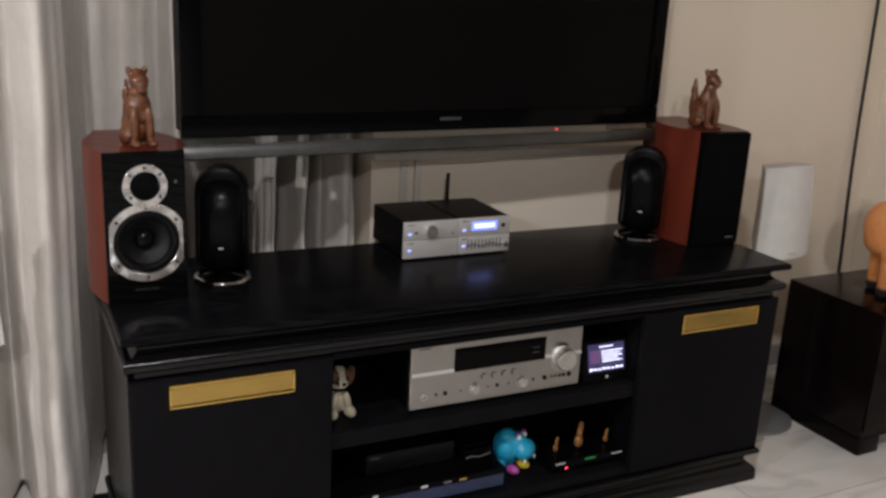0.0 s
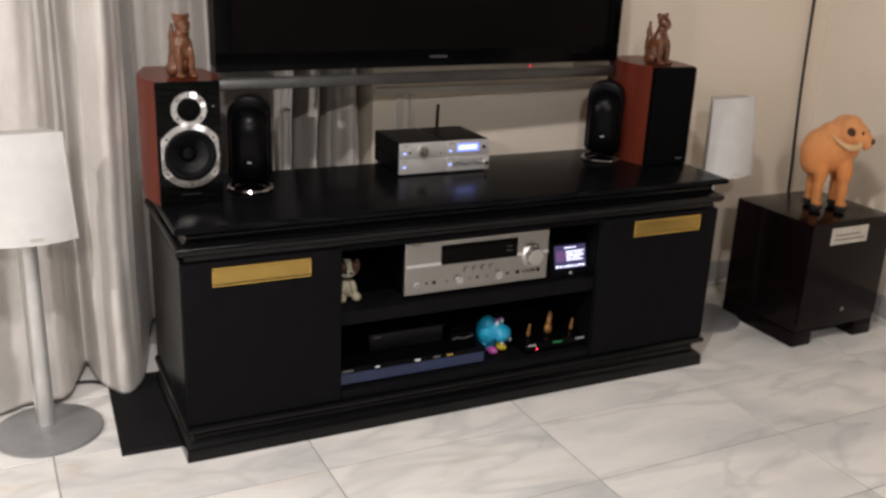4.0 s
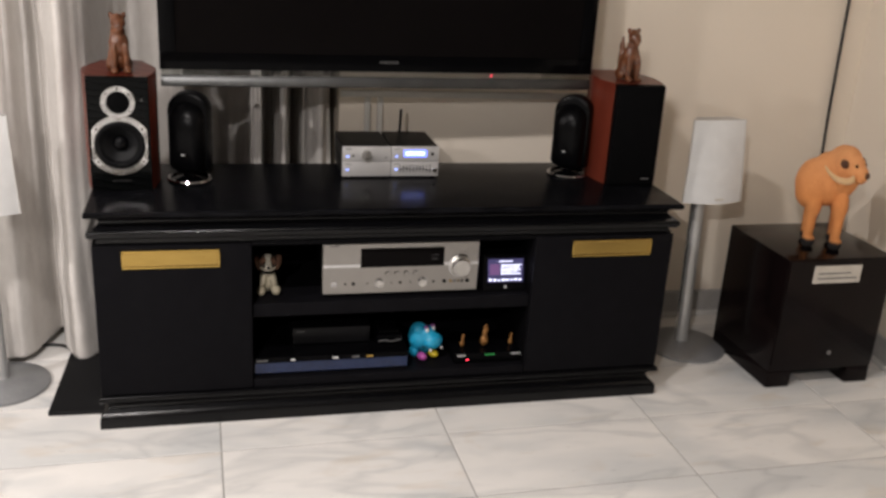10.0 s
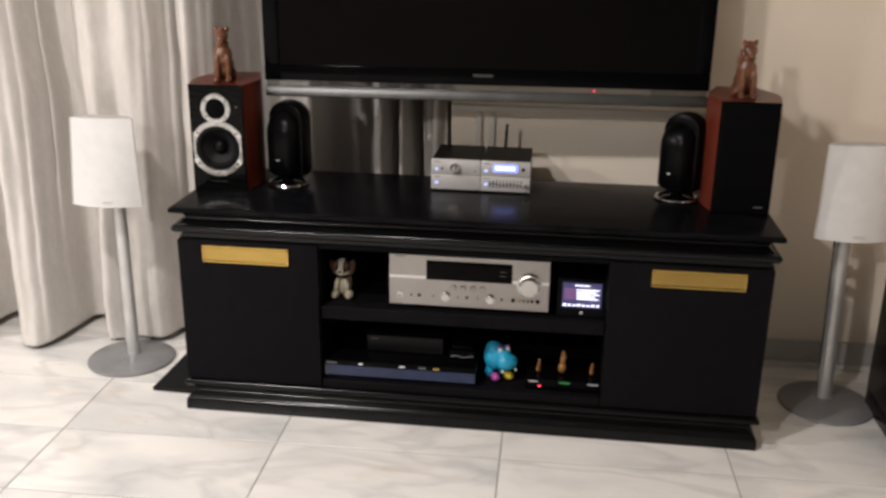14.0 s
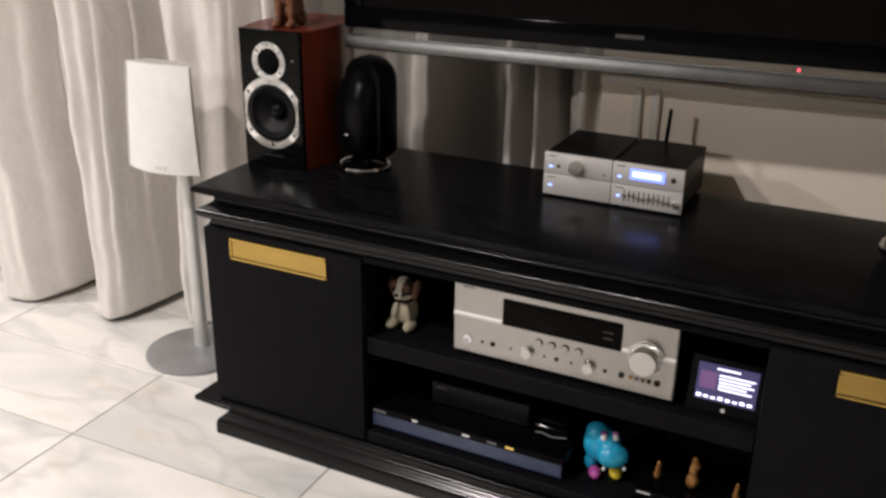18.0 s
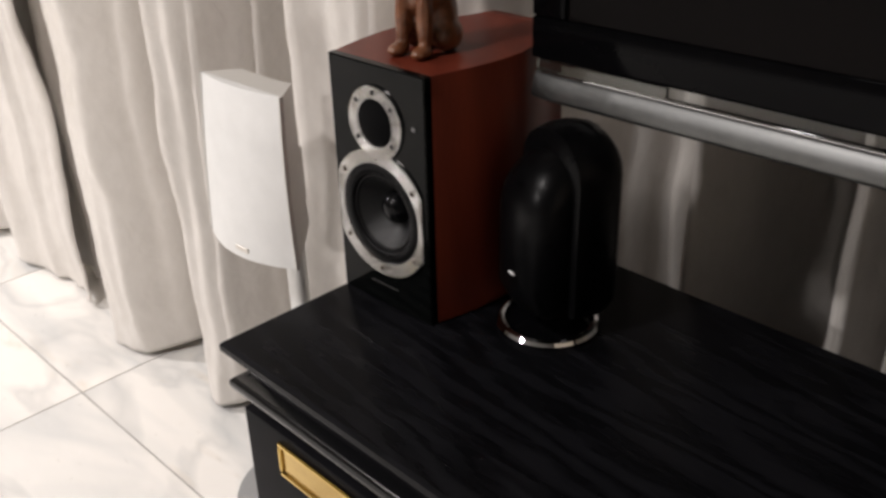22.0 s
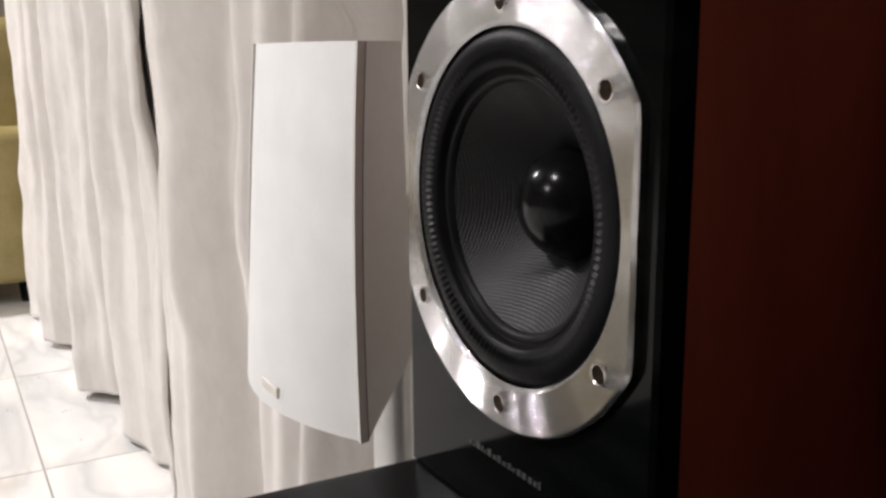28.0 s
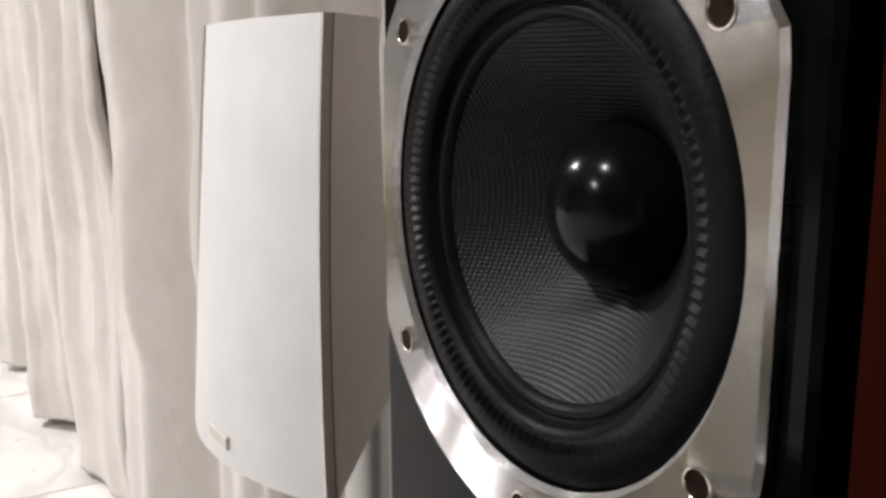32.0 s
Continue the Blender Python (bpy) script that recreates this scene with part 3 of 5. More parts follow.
def curtain(name, folds, seed, label, lean=0.0):
    """Cloth that hangs from the ceiling to the floor over a plan line of deep folds, with crumples and a wavering hem."""
    plan = spline([(x, y, 0) for x, y in folds], 9)
    mean = [sum(p.y for p in plan[max(0, i - 30):i + 31]) / len(plan[max(0, i - 30):i + 31]) for i in range(len(plan))]
    run = list(itertools.accumulate((b - a).length for a, b in zip(plan[:1] + plan, plan)))
    rows, grid = 110, []
    for j in range(rows + 1):
        f = j / rows
        row = []
        for i, p in enumerate(plan):
            hem = 0.010 + 0.016 * (0.5 + 0.5 * math.sin(i * 0.11 + seed))
            z = hem + (CEILING - 0.002 - hem) * f ** 1.2
            fold = (p.y - mean[i]) * (1.12 - 0.22 * f + 0.14 * noise.noise((i * 0.05, z * 1.3, seed)))
            crumple = 0.013 * noise.noise((p.x * 9, z * 2.6, seed)) + 0.006 * noise.noise((p.x * 20, z * 5, seed + 4)) + 0.0025 * noise.noise((p.x * 34, z * 24, seed + 6)) + 0.007 * noise.noise((p.x * 8 + z * 5, z * 7 - p.x * 4, seed + 2)) + min(1.0, 0.35 + 2.2 * f) * pleat(58 * run[i] + 4.5 * noise.noise((run[i] * 2.2, z * 0.6, seed + 3))) * (0.7 + 0.9 * noise.noise((run[i] * 4, z * 0.8, seed + 5)))
            sway = 0.030 * noise.noise((p.x * 2.5, z * 1.1, seed + 9)) * min(1, 3 * f)
            edge = max(0.0, 1 - (len(plan) - 1 - i) / 26)
            row.append((p.x + sway - lean * edge * z, min(mean[i] + fold + crumple + (lean and 0.02 * edge * math.exp(-((z - 0.5) / 0.2) ** 2)), BAY_Y - 0.006), z))
        grid.append(row)
    ob = finish(rings(grid, close=False, caps=False), name, CURTAIN, smooth=180)
    thick = ob.modifiers.new("thickness", "SOLIDIFY")
    thick.thickness = 0.003
    return tagged(ob, label, "curtain", "curtains")


curtain("curtain", [(-2.37, 1.95), (-2.41, 1.90), (-2.42, 1.855), (-2.37, 1.87), (-2.28, 1.95), (-2.18, 1.90), (-2.09, 1.85), (-2.02, 1.92), (-1.90, 2.00), (-1.74, 1.94), (-1.64, 1.885), (-1.55, 1.94), (-1.46, 1.99), (-1.36, 1.925), (-1.21, 1.955), (-1.08, 1.965), (-0.965, 1.948)],
        3.0, "pale grey satin curtain hanging to the floor in deep folds", 0.06)
curtain("curtain", [(-1.85, 2.14), (-1.70, 2.10), (-1.52, 2.07), (-1.38, 2.01), (-1.28, 2.01), (-1.18, 2.03), (-1.08, 2.04), (-0.98, 2.07), (-0.915, 2.09), (-0.868, 2.05), (-0.832, 1.988), (-0.795, 1.942), (-0.738, 1.924), (-0.686, 1.938), (-0.650, 1.982), (-0.624, 2.05), (-0.606, 2.16), (-0.55, 2.19), (-0.485, 2.03), (-0.43, 1.968), (-0.38, 1.966), (-0.345, 2.02), (-0.326, 2.10), (-0.314, 2.19), (-0.25, 2.20), (-0.19, 2.07), (-0.09, 2.08),
                    (-0.01, 2.065), (0.03, 2.14), (0.07, 2.24), (0.10, 2.14), (0.15, 2.07), (0.20, 2.11), (0.25, 2.30), (0.30, 2.50), (0.40, 2.54), (0.448, 2.40), (0.463, 2.29), (0.478, 2.33), (0.50, 2.50), (0.58, 2.57), (0.65, 2.50), (0.674, 2.31), (0.686, 2.26), (0.698, 2.30), (0.716, 2.48), (0.74, 2.52), (0.761, 2.32), (0.773, 2.26), (0.785, 2.31), (0.802, 2.47), (0.825, 2.48), (0.842, 2.33), (0.87, 2.28), (0.925, 2.29)],
        5.0, "pale grey satin curtain hanging behind the television cabinet")

# ---- television cabinet ----
CX0, CX1, CY0, CY1, TOP = 0.25, 1.832, 1.645, 2.09, 0.607
console = thing("tv_cabinet", ((CX0 + CX1) / 2, CY0, 0), "long black oak television cabinet with moulded edges and open centre shelves", "cabinet")
OX, OY = (CX0 + CX1) / 2, CY0


def moulding(profile):
    """Rectangular rings round the front and the two ends; the back stays flat."""
    return rings([[(CX0 - OX - d, -d, z), (CX1 - OX + d, -d, z), (CX1 - OX + d, CY1 - OY, z), (CX0 - OX - d, CY1 - OY, z)] for d, z in profile])


arc = lambda z0, z1, d0, deep, n=8: [(d0 - deep * math.sin(math.pi * k / n), z0 + (z1 - z0) * k / n) for k in range(n + 1)]
part("top", moulding([(-0.03, 0.588), (0.009, 0.590), (0.013, 0.594), (0.013, 0.602), (0.009, 0.606), (0.003, TOP)]), EBONY, console, "glossy black oak top with open grain", 25)
part("upper_moulding", moulding(arc(0.5895, 0.558, -0.004, 0.016) + [(0.004, 0.5565), (0.009, 0.552), (0.010, 0.546), (0.008, 0.540), (0.002, 0.534), (-0.012, 0.531), (-0.012, 0.518)]), LACQUER, console, "", 40)
part("base_moulding", moulding([(-0.004, 0.094), (0.004, 0.092), (0.008, 0.086), (0.008, 0.080), (0.003, 0.075)] + arc(0.074, 0.040, -0.001, 0.016) + [(0.003, 0.036), (0.006, 0.030), (0.007, 0.022), (0.007, 0.0)]), LACQUER, console, "", 40)
L0, L1, R0, R1 = CX0 - OX, 0.643 - OX, 1.416 - OX, CX1 - OX
DEEP = CY1 - OY
part("side_panel", block(L0, L0 + 0.018, 0.02, DEEP, 0.0945, 0.518), LACQUER, console)
part("side_panel", block(R1 - 0.018, R1, 0.02, DEEP, 0.0945, 0.518), LACQUER, console)
part("divider", block(L1 - 0.02, L1, 0.021, DEEP - 0.012, 0.0945, 0.5175), NICHE, console)
part("divider", block(R0, R0 + 0.02, 0.021, DEEP - 0.012, 0.0945, 0.5175), NICHE, console)
part("back_panel", block(L0 + 0.0185, R1 - 0.0185, DEEP - 0.01, DEEP - 0.001, 0.095, 0.517), NICHE, console)
part("shelf", block(L1 + 0.0005, R0 - 0.0005, 0.012, DEEP - 0.0125, 0.300, 0.337, 0.002, 1), DOORBLACK, console)
part("niche_floor", block(L1 + 0.0005, R0 - 0.0005, 0.004, DEEP - 0.0125, 0.0945, 0.118, 0.002, 1), DOORBLACK, console)
part("niche_top", block(L1 + 0.0005, R0 - 0.0005, 0.006, DEEP - 0.0125, 0.506, 0.5175), NICHE, console)
for x0, x1, h0, h1 in ((L0, L1, 0.321 - OX, 0.562 - OX), (R0, R1, 1.526 - OX, 1.764 - OX)):
    door = part("door", block(x0 + 0.001, x1 - 0.001, -0.001, 0.018, 0.097, 0.514, 0.003, 2), DOORBLACK, console, "plain matt black cabinet door")
    handle = part("handle", merged(
        block(h0, h1, -0.006, -0.0012, 0.496, 0.502, 0.0015, 1), block(h0, h1, -0.006, -0.0012, 0.453, 0.459, 0.0015, 1),
        block(h0, h0 + 0.005, -0.006, -0.0012, 0.4592, 0.4958, 0.0012, 1), block(h1 - 0.005, h1, -0.006, -0.0012, 0.4592, 0.4958, 0.0012, 1)), BRASS, door, "long brass recessed pull")
    # Dark strips put the shade along the pull's bevels into colour.
    for g0, g1 in ((0.4938, 0.4955), (0.4596, 0.4612)):
        part("handle_groove", block(h0 + 0.0054, h1 - 0.0054, -0.0031, -0.0026, g0, g1), BRASS_DARK, door)
    # Back plate in a darker brass than the frame round it.
    part("handle_plate", block(h0 + 0.0052, h1 - 0.0052, -0.0028, -0.0012, 0.4593, 0.4957), BRASS_DEEP, door, "duller brass back plate")

# a thin dark board lies on the floor by the cabinet's end
tagged(finish(block(-0.085, 0.085, -0.16, 0.27, 0, 0.012, 0.002, 1), "floor_board", SLATE, m=pose(0.19, 1.885, 0.0, 0, 0, -2)), "thin flat black board lying on the marble floor", "board")

# ---- audio receiver ----
receiver = thing("av_receiver", (0.83, 1.68, 0.337), "silver audio receiver with black case on the middle shelf", "receiver")
W, H0, H1 = 0.435, 0.011, 0.157
part("case", block(0.004, W - 0.004, 0.0135, 0.355, H0 + 0.002, H1 - 0.003, 0.003, 1), PLASTIC, receiver, "black metal case")
part("fascia", rings([[(0, 0.013, H0), (W, 0.013, H0), (W, 0.013, H1), (0, 0.013, H1)], [(0, 0.002, H0), (W, 0.002, H0), (W, 0.002, H1), (0, 0.002, H1)], [(0.002, 0, H0 + 0.002), (W - 0.002, 0, H0 + 0.002), (W - 0.002, 0, H1 - 0.002), (0.002, 0, H1 - 0.002)]]), SILVER, receiver, "brushed silver front plate", 20)
# Paler than the fascia: the light on the step is put into its colour.
part("trim_step", rings([[(x, 0.0005, 0.0875), (x, -0.004, 0.0895), (x, -0.0042, 0.093), (x, 0.0005, 0.097)] for x in (0.0015, 0.102)]), SILVER_PALE, receiver)
part("trim_step", rings([[(x, 0.0005, 0.0875), (x, -0.004, 0.0895), (x, -0.0042, 0.093), (x, 0.0005, 0.097)] for x in (0.336, W - 0.0015)]), SILVER_PALE, receiver)
window = part("display_window", block(0.103, 0.335, -0.0025, 0.0005, 0.088, 0.1425, 0.002, 2), SCREENGLASS, receiver, "dark glossy display window")
for k in range(2):
    part("mark", block(0.300, 0.318, -0.003, -0.0024, 0.108 + 0.012 * k, 0.109 + 0.012 * k), MARK, window)
knob = part("volume_knob", moved(forward([(0.030, 0.0), (0.030, 0.006), (0.0285, 0.008), (0.0265, 0.009), (0.025, 0.026), (0.0235, 0.028), (0.001, 0.0275)], 48), Matrix.Translation((0.381, 0, 0.087))), KNOB, receiver, "large spun silver volume knob")
part("knob_ring", moved(forward([(0.031, 0.0), (0.0335, 0.0), (0.0335, 0.003), (0.031, 0.0035)], 48, caps=False), Matrix.Translation((0.381, -0.0005, 0.087))), CHROME, receiver)
for x in (0.178, 0.204, 0.230, 0.256):
    part("button", moved(forward([(0.0066, 0.0), (0.0066, 0.003), (0.0058, 0.0042), (0.001, 0.0042)], 20), Matrix.Translation((x, 0, 0.068))), SILVER, receiver)
    part("button_gap", moved(forward([(0.0069, 0.0), (0.0078, 0.0), (0.0078, 0.0006), (0.0069, 0.0006)], 20, caps=False), Matrix.Translation((x, -0.0002, 0.068))), HOLE, receiver)
for x in (0.156, 0.277):
    part("small_knob", moved(forward([(0.0115, 0.0), (0.0115, 0.009), (0.0105, 0.011), (0.001, 0.011)], 24), Matrix.Translation((x, 0, 0.041))), KNOB, receiver)
    part("knob_ring", moved(forward([(0.012, 0.0), (0.014, 0.0), (0.014, 0.0015), (0.012, 0.0015)], 24, caps=False), Matrix.Translation((x, -0.0003, 0.041))), CHROME, receiver)
part("phones_jack", moved(forward([(0.0085, 0.0), (0.0085, 0.003), (0.0055, 0.003), (0.005, 0.0005), (0.001, 0.0005)], 20), Matrix.Translation((0.031, 0, 0.041))), CHROME, receiver)
for x, w in ((0.062, 0.003), (0.084, 0.005), (0.122, 0.002), (0.190, 0.002), (0.214, 0.004), (0.243, 0.002), (0.308, 0.0035)):
    part("push_switch", moved(forward([(w, 0.0), (w, 0.0018), (w * 0.7, 0.0024), (0.0003, 0.0024)], 12), Matrix.Translation((x, 0, 0.041))), HOLE, receiver)
for x, r, mm in ((0.339, 0.0055, HOLE), (0.357, 0.0042, BRASS_DARK), (0.368, 0.0042, MARK), (0.379, 0.0042, SCREW), (0.390, 0.0042, HOLE), (0.405, 0.0058, HOLE)):
    part("av_socket", moved(forward([(r, 0.0), (r, 0.0025), (r * 0.6, 0.0025), (r * 0.5, 0.0008), (0.0003, 0.0008)], 16), Matrix.Translation((x, 0, 0.041))), mm, receiver)
part("maker_mark", block(0.018, 0.044, -0.0006, 0.0002, 0.1495, 0.1525), MARK, receiver)
for x in (0.05, 0.385):
    for y in (0.04, 0.31):
        part("foot", moved(lathe([(0.02, 0), (0.022, 0.002), (0.022, H0 + 0.002)], 20), Matrix.Translation((x, y, 0))), PLASTIC, receiver)

# ---- small media player with a colour screen ----
player = thing("media_player", (1.352, 1.685, 0.337), "small black media player with a lit colour screen leaning back", "media player")
LEAN_BACK = Matrix(((1, 0, 0, 0), (0, 1, 0.22, 0), (0, 0, 1, 0), (0, 0, 0, 1)))
part("body", moved(block(-0.066, 0.066, 0, 0.055, 0.0, 0.104, 0.005, 3), LEAN_BACK), PLASTIC, player)
screen = part("screen", moved(block(-0.052, 0.052, -0.0012, 0.001, 0.027, 0.092), LEAN_BACK), UIBACK, player, "lit violet screen")
part("cover_picture", moved(block(-0.047, -0.018, -0.0022, -0.0013, 0.048, 0.078), LEAN_BACK), UIPLUM, screen)
for k, (x0, x1, z) in enumerate(((-0.014, 0.047, 0.0735), (-0.014, 0.040, 0.0675), (-0.014, 0.046, 0.0615), (-0.014, 0.034, 0.0555), (-0.014, 0.044, 0.0495), (-0.02, 0.02, 0.0845))):
    part("text_bar", moved(block(x0, x1, -0.0022, -0.0013, z, z + 0.0021), LEAN_BACK), UIWHITE, screen)
for k in range(8):
    part("icon_bar", moved(block(-0.049 + 0.0125 * k, -0.041 + 0.0125 * k, -0.0022, -0.0013, 0.0315, 0.0365 - 0.001 * (k % 3)), LEAN_BACK), UIWHITE, screen)
part("emblem", moved(forward([(0.004, 0.0), (0.004, 0.0012), (0.0005, 0.0012)], 16), Matrix.Translation((0.0, 0.0028, 0.0135))), MARKWHITE, player)

# ---- disc player, set-top box and small box on the lower shelf ----
disc = thing("disc_player", (0.645, 1.668, 0.118), "slim black disc player with a blue front strip", "disc player")
part("case", block(0.0, 0.43, 0.004, 0.30, 0.006, 0.056, 0.003, 2), GLOSSBLACK, disc)
part("front_strip", block(0.002, 0.428, -0.001, 0.0038, 0.008, 0.040, 0.001, 1), BLUEFACE, disc, "glossy blue front strip")
part("front_lip", block(0.0, 0.43, -0.003, 0.0038, 0.0402, 0.056, 0.0015, 2), GLOSSBLACK, disc)
for x, w, mm in ((0.008, 0.03, MARK), (0.10, 0.012, MARKWHITE), (0.215, 0.016, MARKWHITE), (0.27, 0.02, MARK), (0.31, 0.018, BRASS)):
    part("label_mark", block(x, x + w, -0.0036, -0.0029, 0.0445, 0.0495), mm, disc)
for x in (0.03, 0.40):
    for y in (0.03, 0.27):
        part("foot", moved(lathe([(0.014, 0), (0.014, 0.0065)], 16), Matrix.Translation((x, y, 0))), PLASTIC, disc)
stb = thing("set_top_box", (0.755, 1.735, 0.174), "dark grey set-top box lying on the disc player", "set-top box")
part("case", block(0, 0.22, 0.003, 0.18, 0.003, 0.052, 0.003, 2), PLASTIC, stb)
part("front", block(0.001, 0.219, 0.0, 0.003, 0.004, 0.051, 0.001, 1), surface("smoked_front", (0.006, 0.006, 0.007), (0.009, 0.009, 0.01), 20, 0.35, spec=0.2), stb)
part("mark", block(0.012, 0.034, -0.0006, 0.0002, 0.04, 0.0425), MARK, stb)
for x in (0.02, 0.2):
    part("foot", block(x - 0.008, x + 0.008, 0.02, 0.16, 0, 0.0035), PLASTIC, stb)
hub = thing("cable_box", (0.992, 1.72, 0.174), "small black glossy box with cables beside the set-top box", "box")
part("case", block(0, 0.075, 0, 0.09, 0, 0.026, 0.006, 3), GLOSSBLACK, hub)
part("lid", block(0.008, 0.066, 0.012, 0.08, 0.026, 0.034, 0.004, 2), PLASTIC, hub)
part("front_edge", tube([(0.006, -0.001, 0.008), (0.02, -0.003, 0.012), (0.04, -0.003, 0.007), (0.07, -0.001, 0.012)], 0.0015, 6), MARK, hub)

# ---- turquoise toy ----
VINYL = surface("turquoise_vinyl", (0.010, 0.27, 0.46), (0.022, 0.34, 0.55), 30, 0.3)
toy = thing("toy_animal", (1.137, 1.735, 0.118), "small turquoise vinyl toy hippo with yellow and pink feet", "toy", turn=26)
toy.scale = (0.86, 0.88, 0.98)
torso = part("body", merged(blob(-0.008, 0.022, 0.062, 0.038, 0.038, 0.042), blob(-0.018, 0.014, 0.092, 0.026, 0.024, 0.020), blob(0.006, -0.004, 0.080, 0.028, 0.024, 0.022), blob(0.014, -0.024, 0.058, 0.036, 0.027, 0.026),
             blob(-0.026, 0.024, 0.016, 0.015, 0.018, 0.018), blob(0.020, 0.024, 0.016, 0.015, 0.018, 0.018)), VINYL, toy, "", 180)
fuse = torso.modifiers.new("fuse", "REMESH")
fuse.mode, fuse.voxel_size, fuse.use_smooth_shade = "VOXEL", 0.003, True
for x in (-0.008, 0.018):
    part("eye", blob(x, -0.018, 0.096, 0.007, 0.006, 0.008), MARKWHITE, toy, "white eye", 180)
    part("eyelid", blob(x, -0.014, 0.103, 0.008, 0.006, 0.005), surface("plum_vinyl", (0.20, 0.05, 0.22), (0.26, 0.07, 0.28), 30, 0.35), toy, "plum eyelid", 180)
for x in (-0.008, 0.038):
    part("tooth", blob(x, -0.042, 0.038, 0.0045, 0.004, 0.005), MARKWHITE, toy, "white tooth", 180)
part("foot", blob(-0.022, -0.014, 0.012, 0.014, 0.020, 0.012), surface("pink_vinyl", (0.38, 0.06, 0.30), (0.46, 0.09, 0.36), 30, 0.35), toy, "pink foot", 180)
part("foot", blob(0.026, -0.016, 0.012, 0.015, 0.020, 0.012), surface("yellow_vinyl", (0.52, 0.40, 0.02), (0.62, 0.48, 0.03), 30, 0.35), toy, "yellow foot", 180)

# ---- router with three carved figures on it ----
router = thing("router", (1.212, 1.675, 0.118), "flat glossy black network box with a small lit red lamp", "router")
part("case", block(0, 0.201, 0, 0.15, 0.002, 0.034, 0.004, 3), GLOSSBLACK, router)
part("foot", block(0.02, 0.18, 0.02, 0.13, 0, 0.0025), PLASTIC, router)
# The green label is given a glow of its own, though no lamp.
for x, w, mm in ((0.008, 0.026, MARKWHITE), (0.092, 0.03, LABELGREEN), (0.17, 0.03, MARKWHITE)):
    part("label_mark", block(x, x + w, -0.0006, 0.0003, 0.025, 0.028), mm, router)
part("status_lamp", moved(forward([(0.0025, 0), (0.0025, 0.001), (0.0003, 0.001)], 12), Matrix.Translation((0.039, 0, 0.013))), LEDRED, router, "red lamp")


def carved(height):
    s = height / 0.05
    return [blob(0, 0, 0.012 * s, 0.0085 * s, 0.007 * s, 0.012 * s), blob(0, -0.001, 0.028 * s, 0.0055 * s, 0.005 * s, 0.012 * s), blob(0.001, -0.002, 0.043 * s, 0.0046 * s, 0.0046 * s, 0.007 * s), blob(0.004 * s, 0, 0.035 * s, 0.004 * s, 0.004 * s, 0.007 * s)]


for x, h in ((1.246, 0.042), (1.312, 0.072), (1.393, 0.040)):
    figure("carved_figure", carved(h), GILT, (x, 1.72, 0.1515), random.uniform(-20, 20), "tiny gilded carved figure on the network box", "figurine", "carved figures", voxel=0.0018)

# ---- puppy plush ----
puppy = figure("plush_puppy", [blob(0, 0.012, 0.04, 0.030, 0.028, 0.04), blob(0, -0.005, 0.10, 0.030, 0.027, 0.030), blob(0, -0.028, 0.094, 0.015, 0.014, 0.013), blob(-0.024, -0.02, 0.014, 0.016, 0.024, 0.014), blob(0.026, -0.02, 0.014, 0.016, 0.024, 0.014),
                       blob(-0.018, -0.018, 0.045, 0.010, 0.012, 0.026, 0, 14, 0), blob(0.018, -0.018, 0.045, 0.010, 0.012, 0.026, 0, -14, 0), blob(-0.030, 0.002, 0.10, 0.010, 0.012, 0.024, 0, -18, 0), blob(0.030, 0.002, 0.10, 0.010, 0.012, 0.024, 0, 18, 0)],
       PUPPY, (0.688, 1.740, 0.337), 0, "small cream plush puppy with dark ears and collar", "plush toy", voxel=0.003)
puppy.scale = (0.80, 0.86, 0.88)
part("collar", lathe([(0.0225, 0.0715), (0.0245, 0.0715), (0.0245, 0.0775), (0.0225, 0.0775)], 28, caps=False), GLOSSBLACK, puppy, "dark collar")
part("nose", blob(0, -0.0425, 0.097, 0.006, 0.004, 0.0045), GLOSSBLACK, puppy, "", 180)
for side in (-1, 1):
    part("eye", blob(0.012 * side, -0.0305, 0.108, 0.0038, 0.003, 0.004), GLOSSBLACK, puppy, "", 180)
    part("ear", blob(0.032 * side, 0.001, 0.099, 0.0125, 0.015, 0.027, 0, 18 * side, 0), DARKFUR, puppy, "drooping brown ear", 180)
    part("eye_patch", blob(0.016 * side, -0.019, 0.111, 0.0125, 0.0115, 0.013), DARKFUR, puppy, "brown fur patch", 180)

# ---- stacked silver units on the cabinet ----
units = {}
HIFI = {(0, 1): "compact silver amplifier with a round volume knob, on another unit", (1, 1): "compact silver tuner with a lit blue display, on the equaliser", (0, 0): "compact plain silver hi-fi unit with a black case", (1, 0): "compact silver equaliser with a row of sliders"}
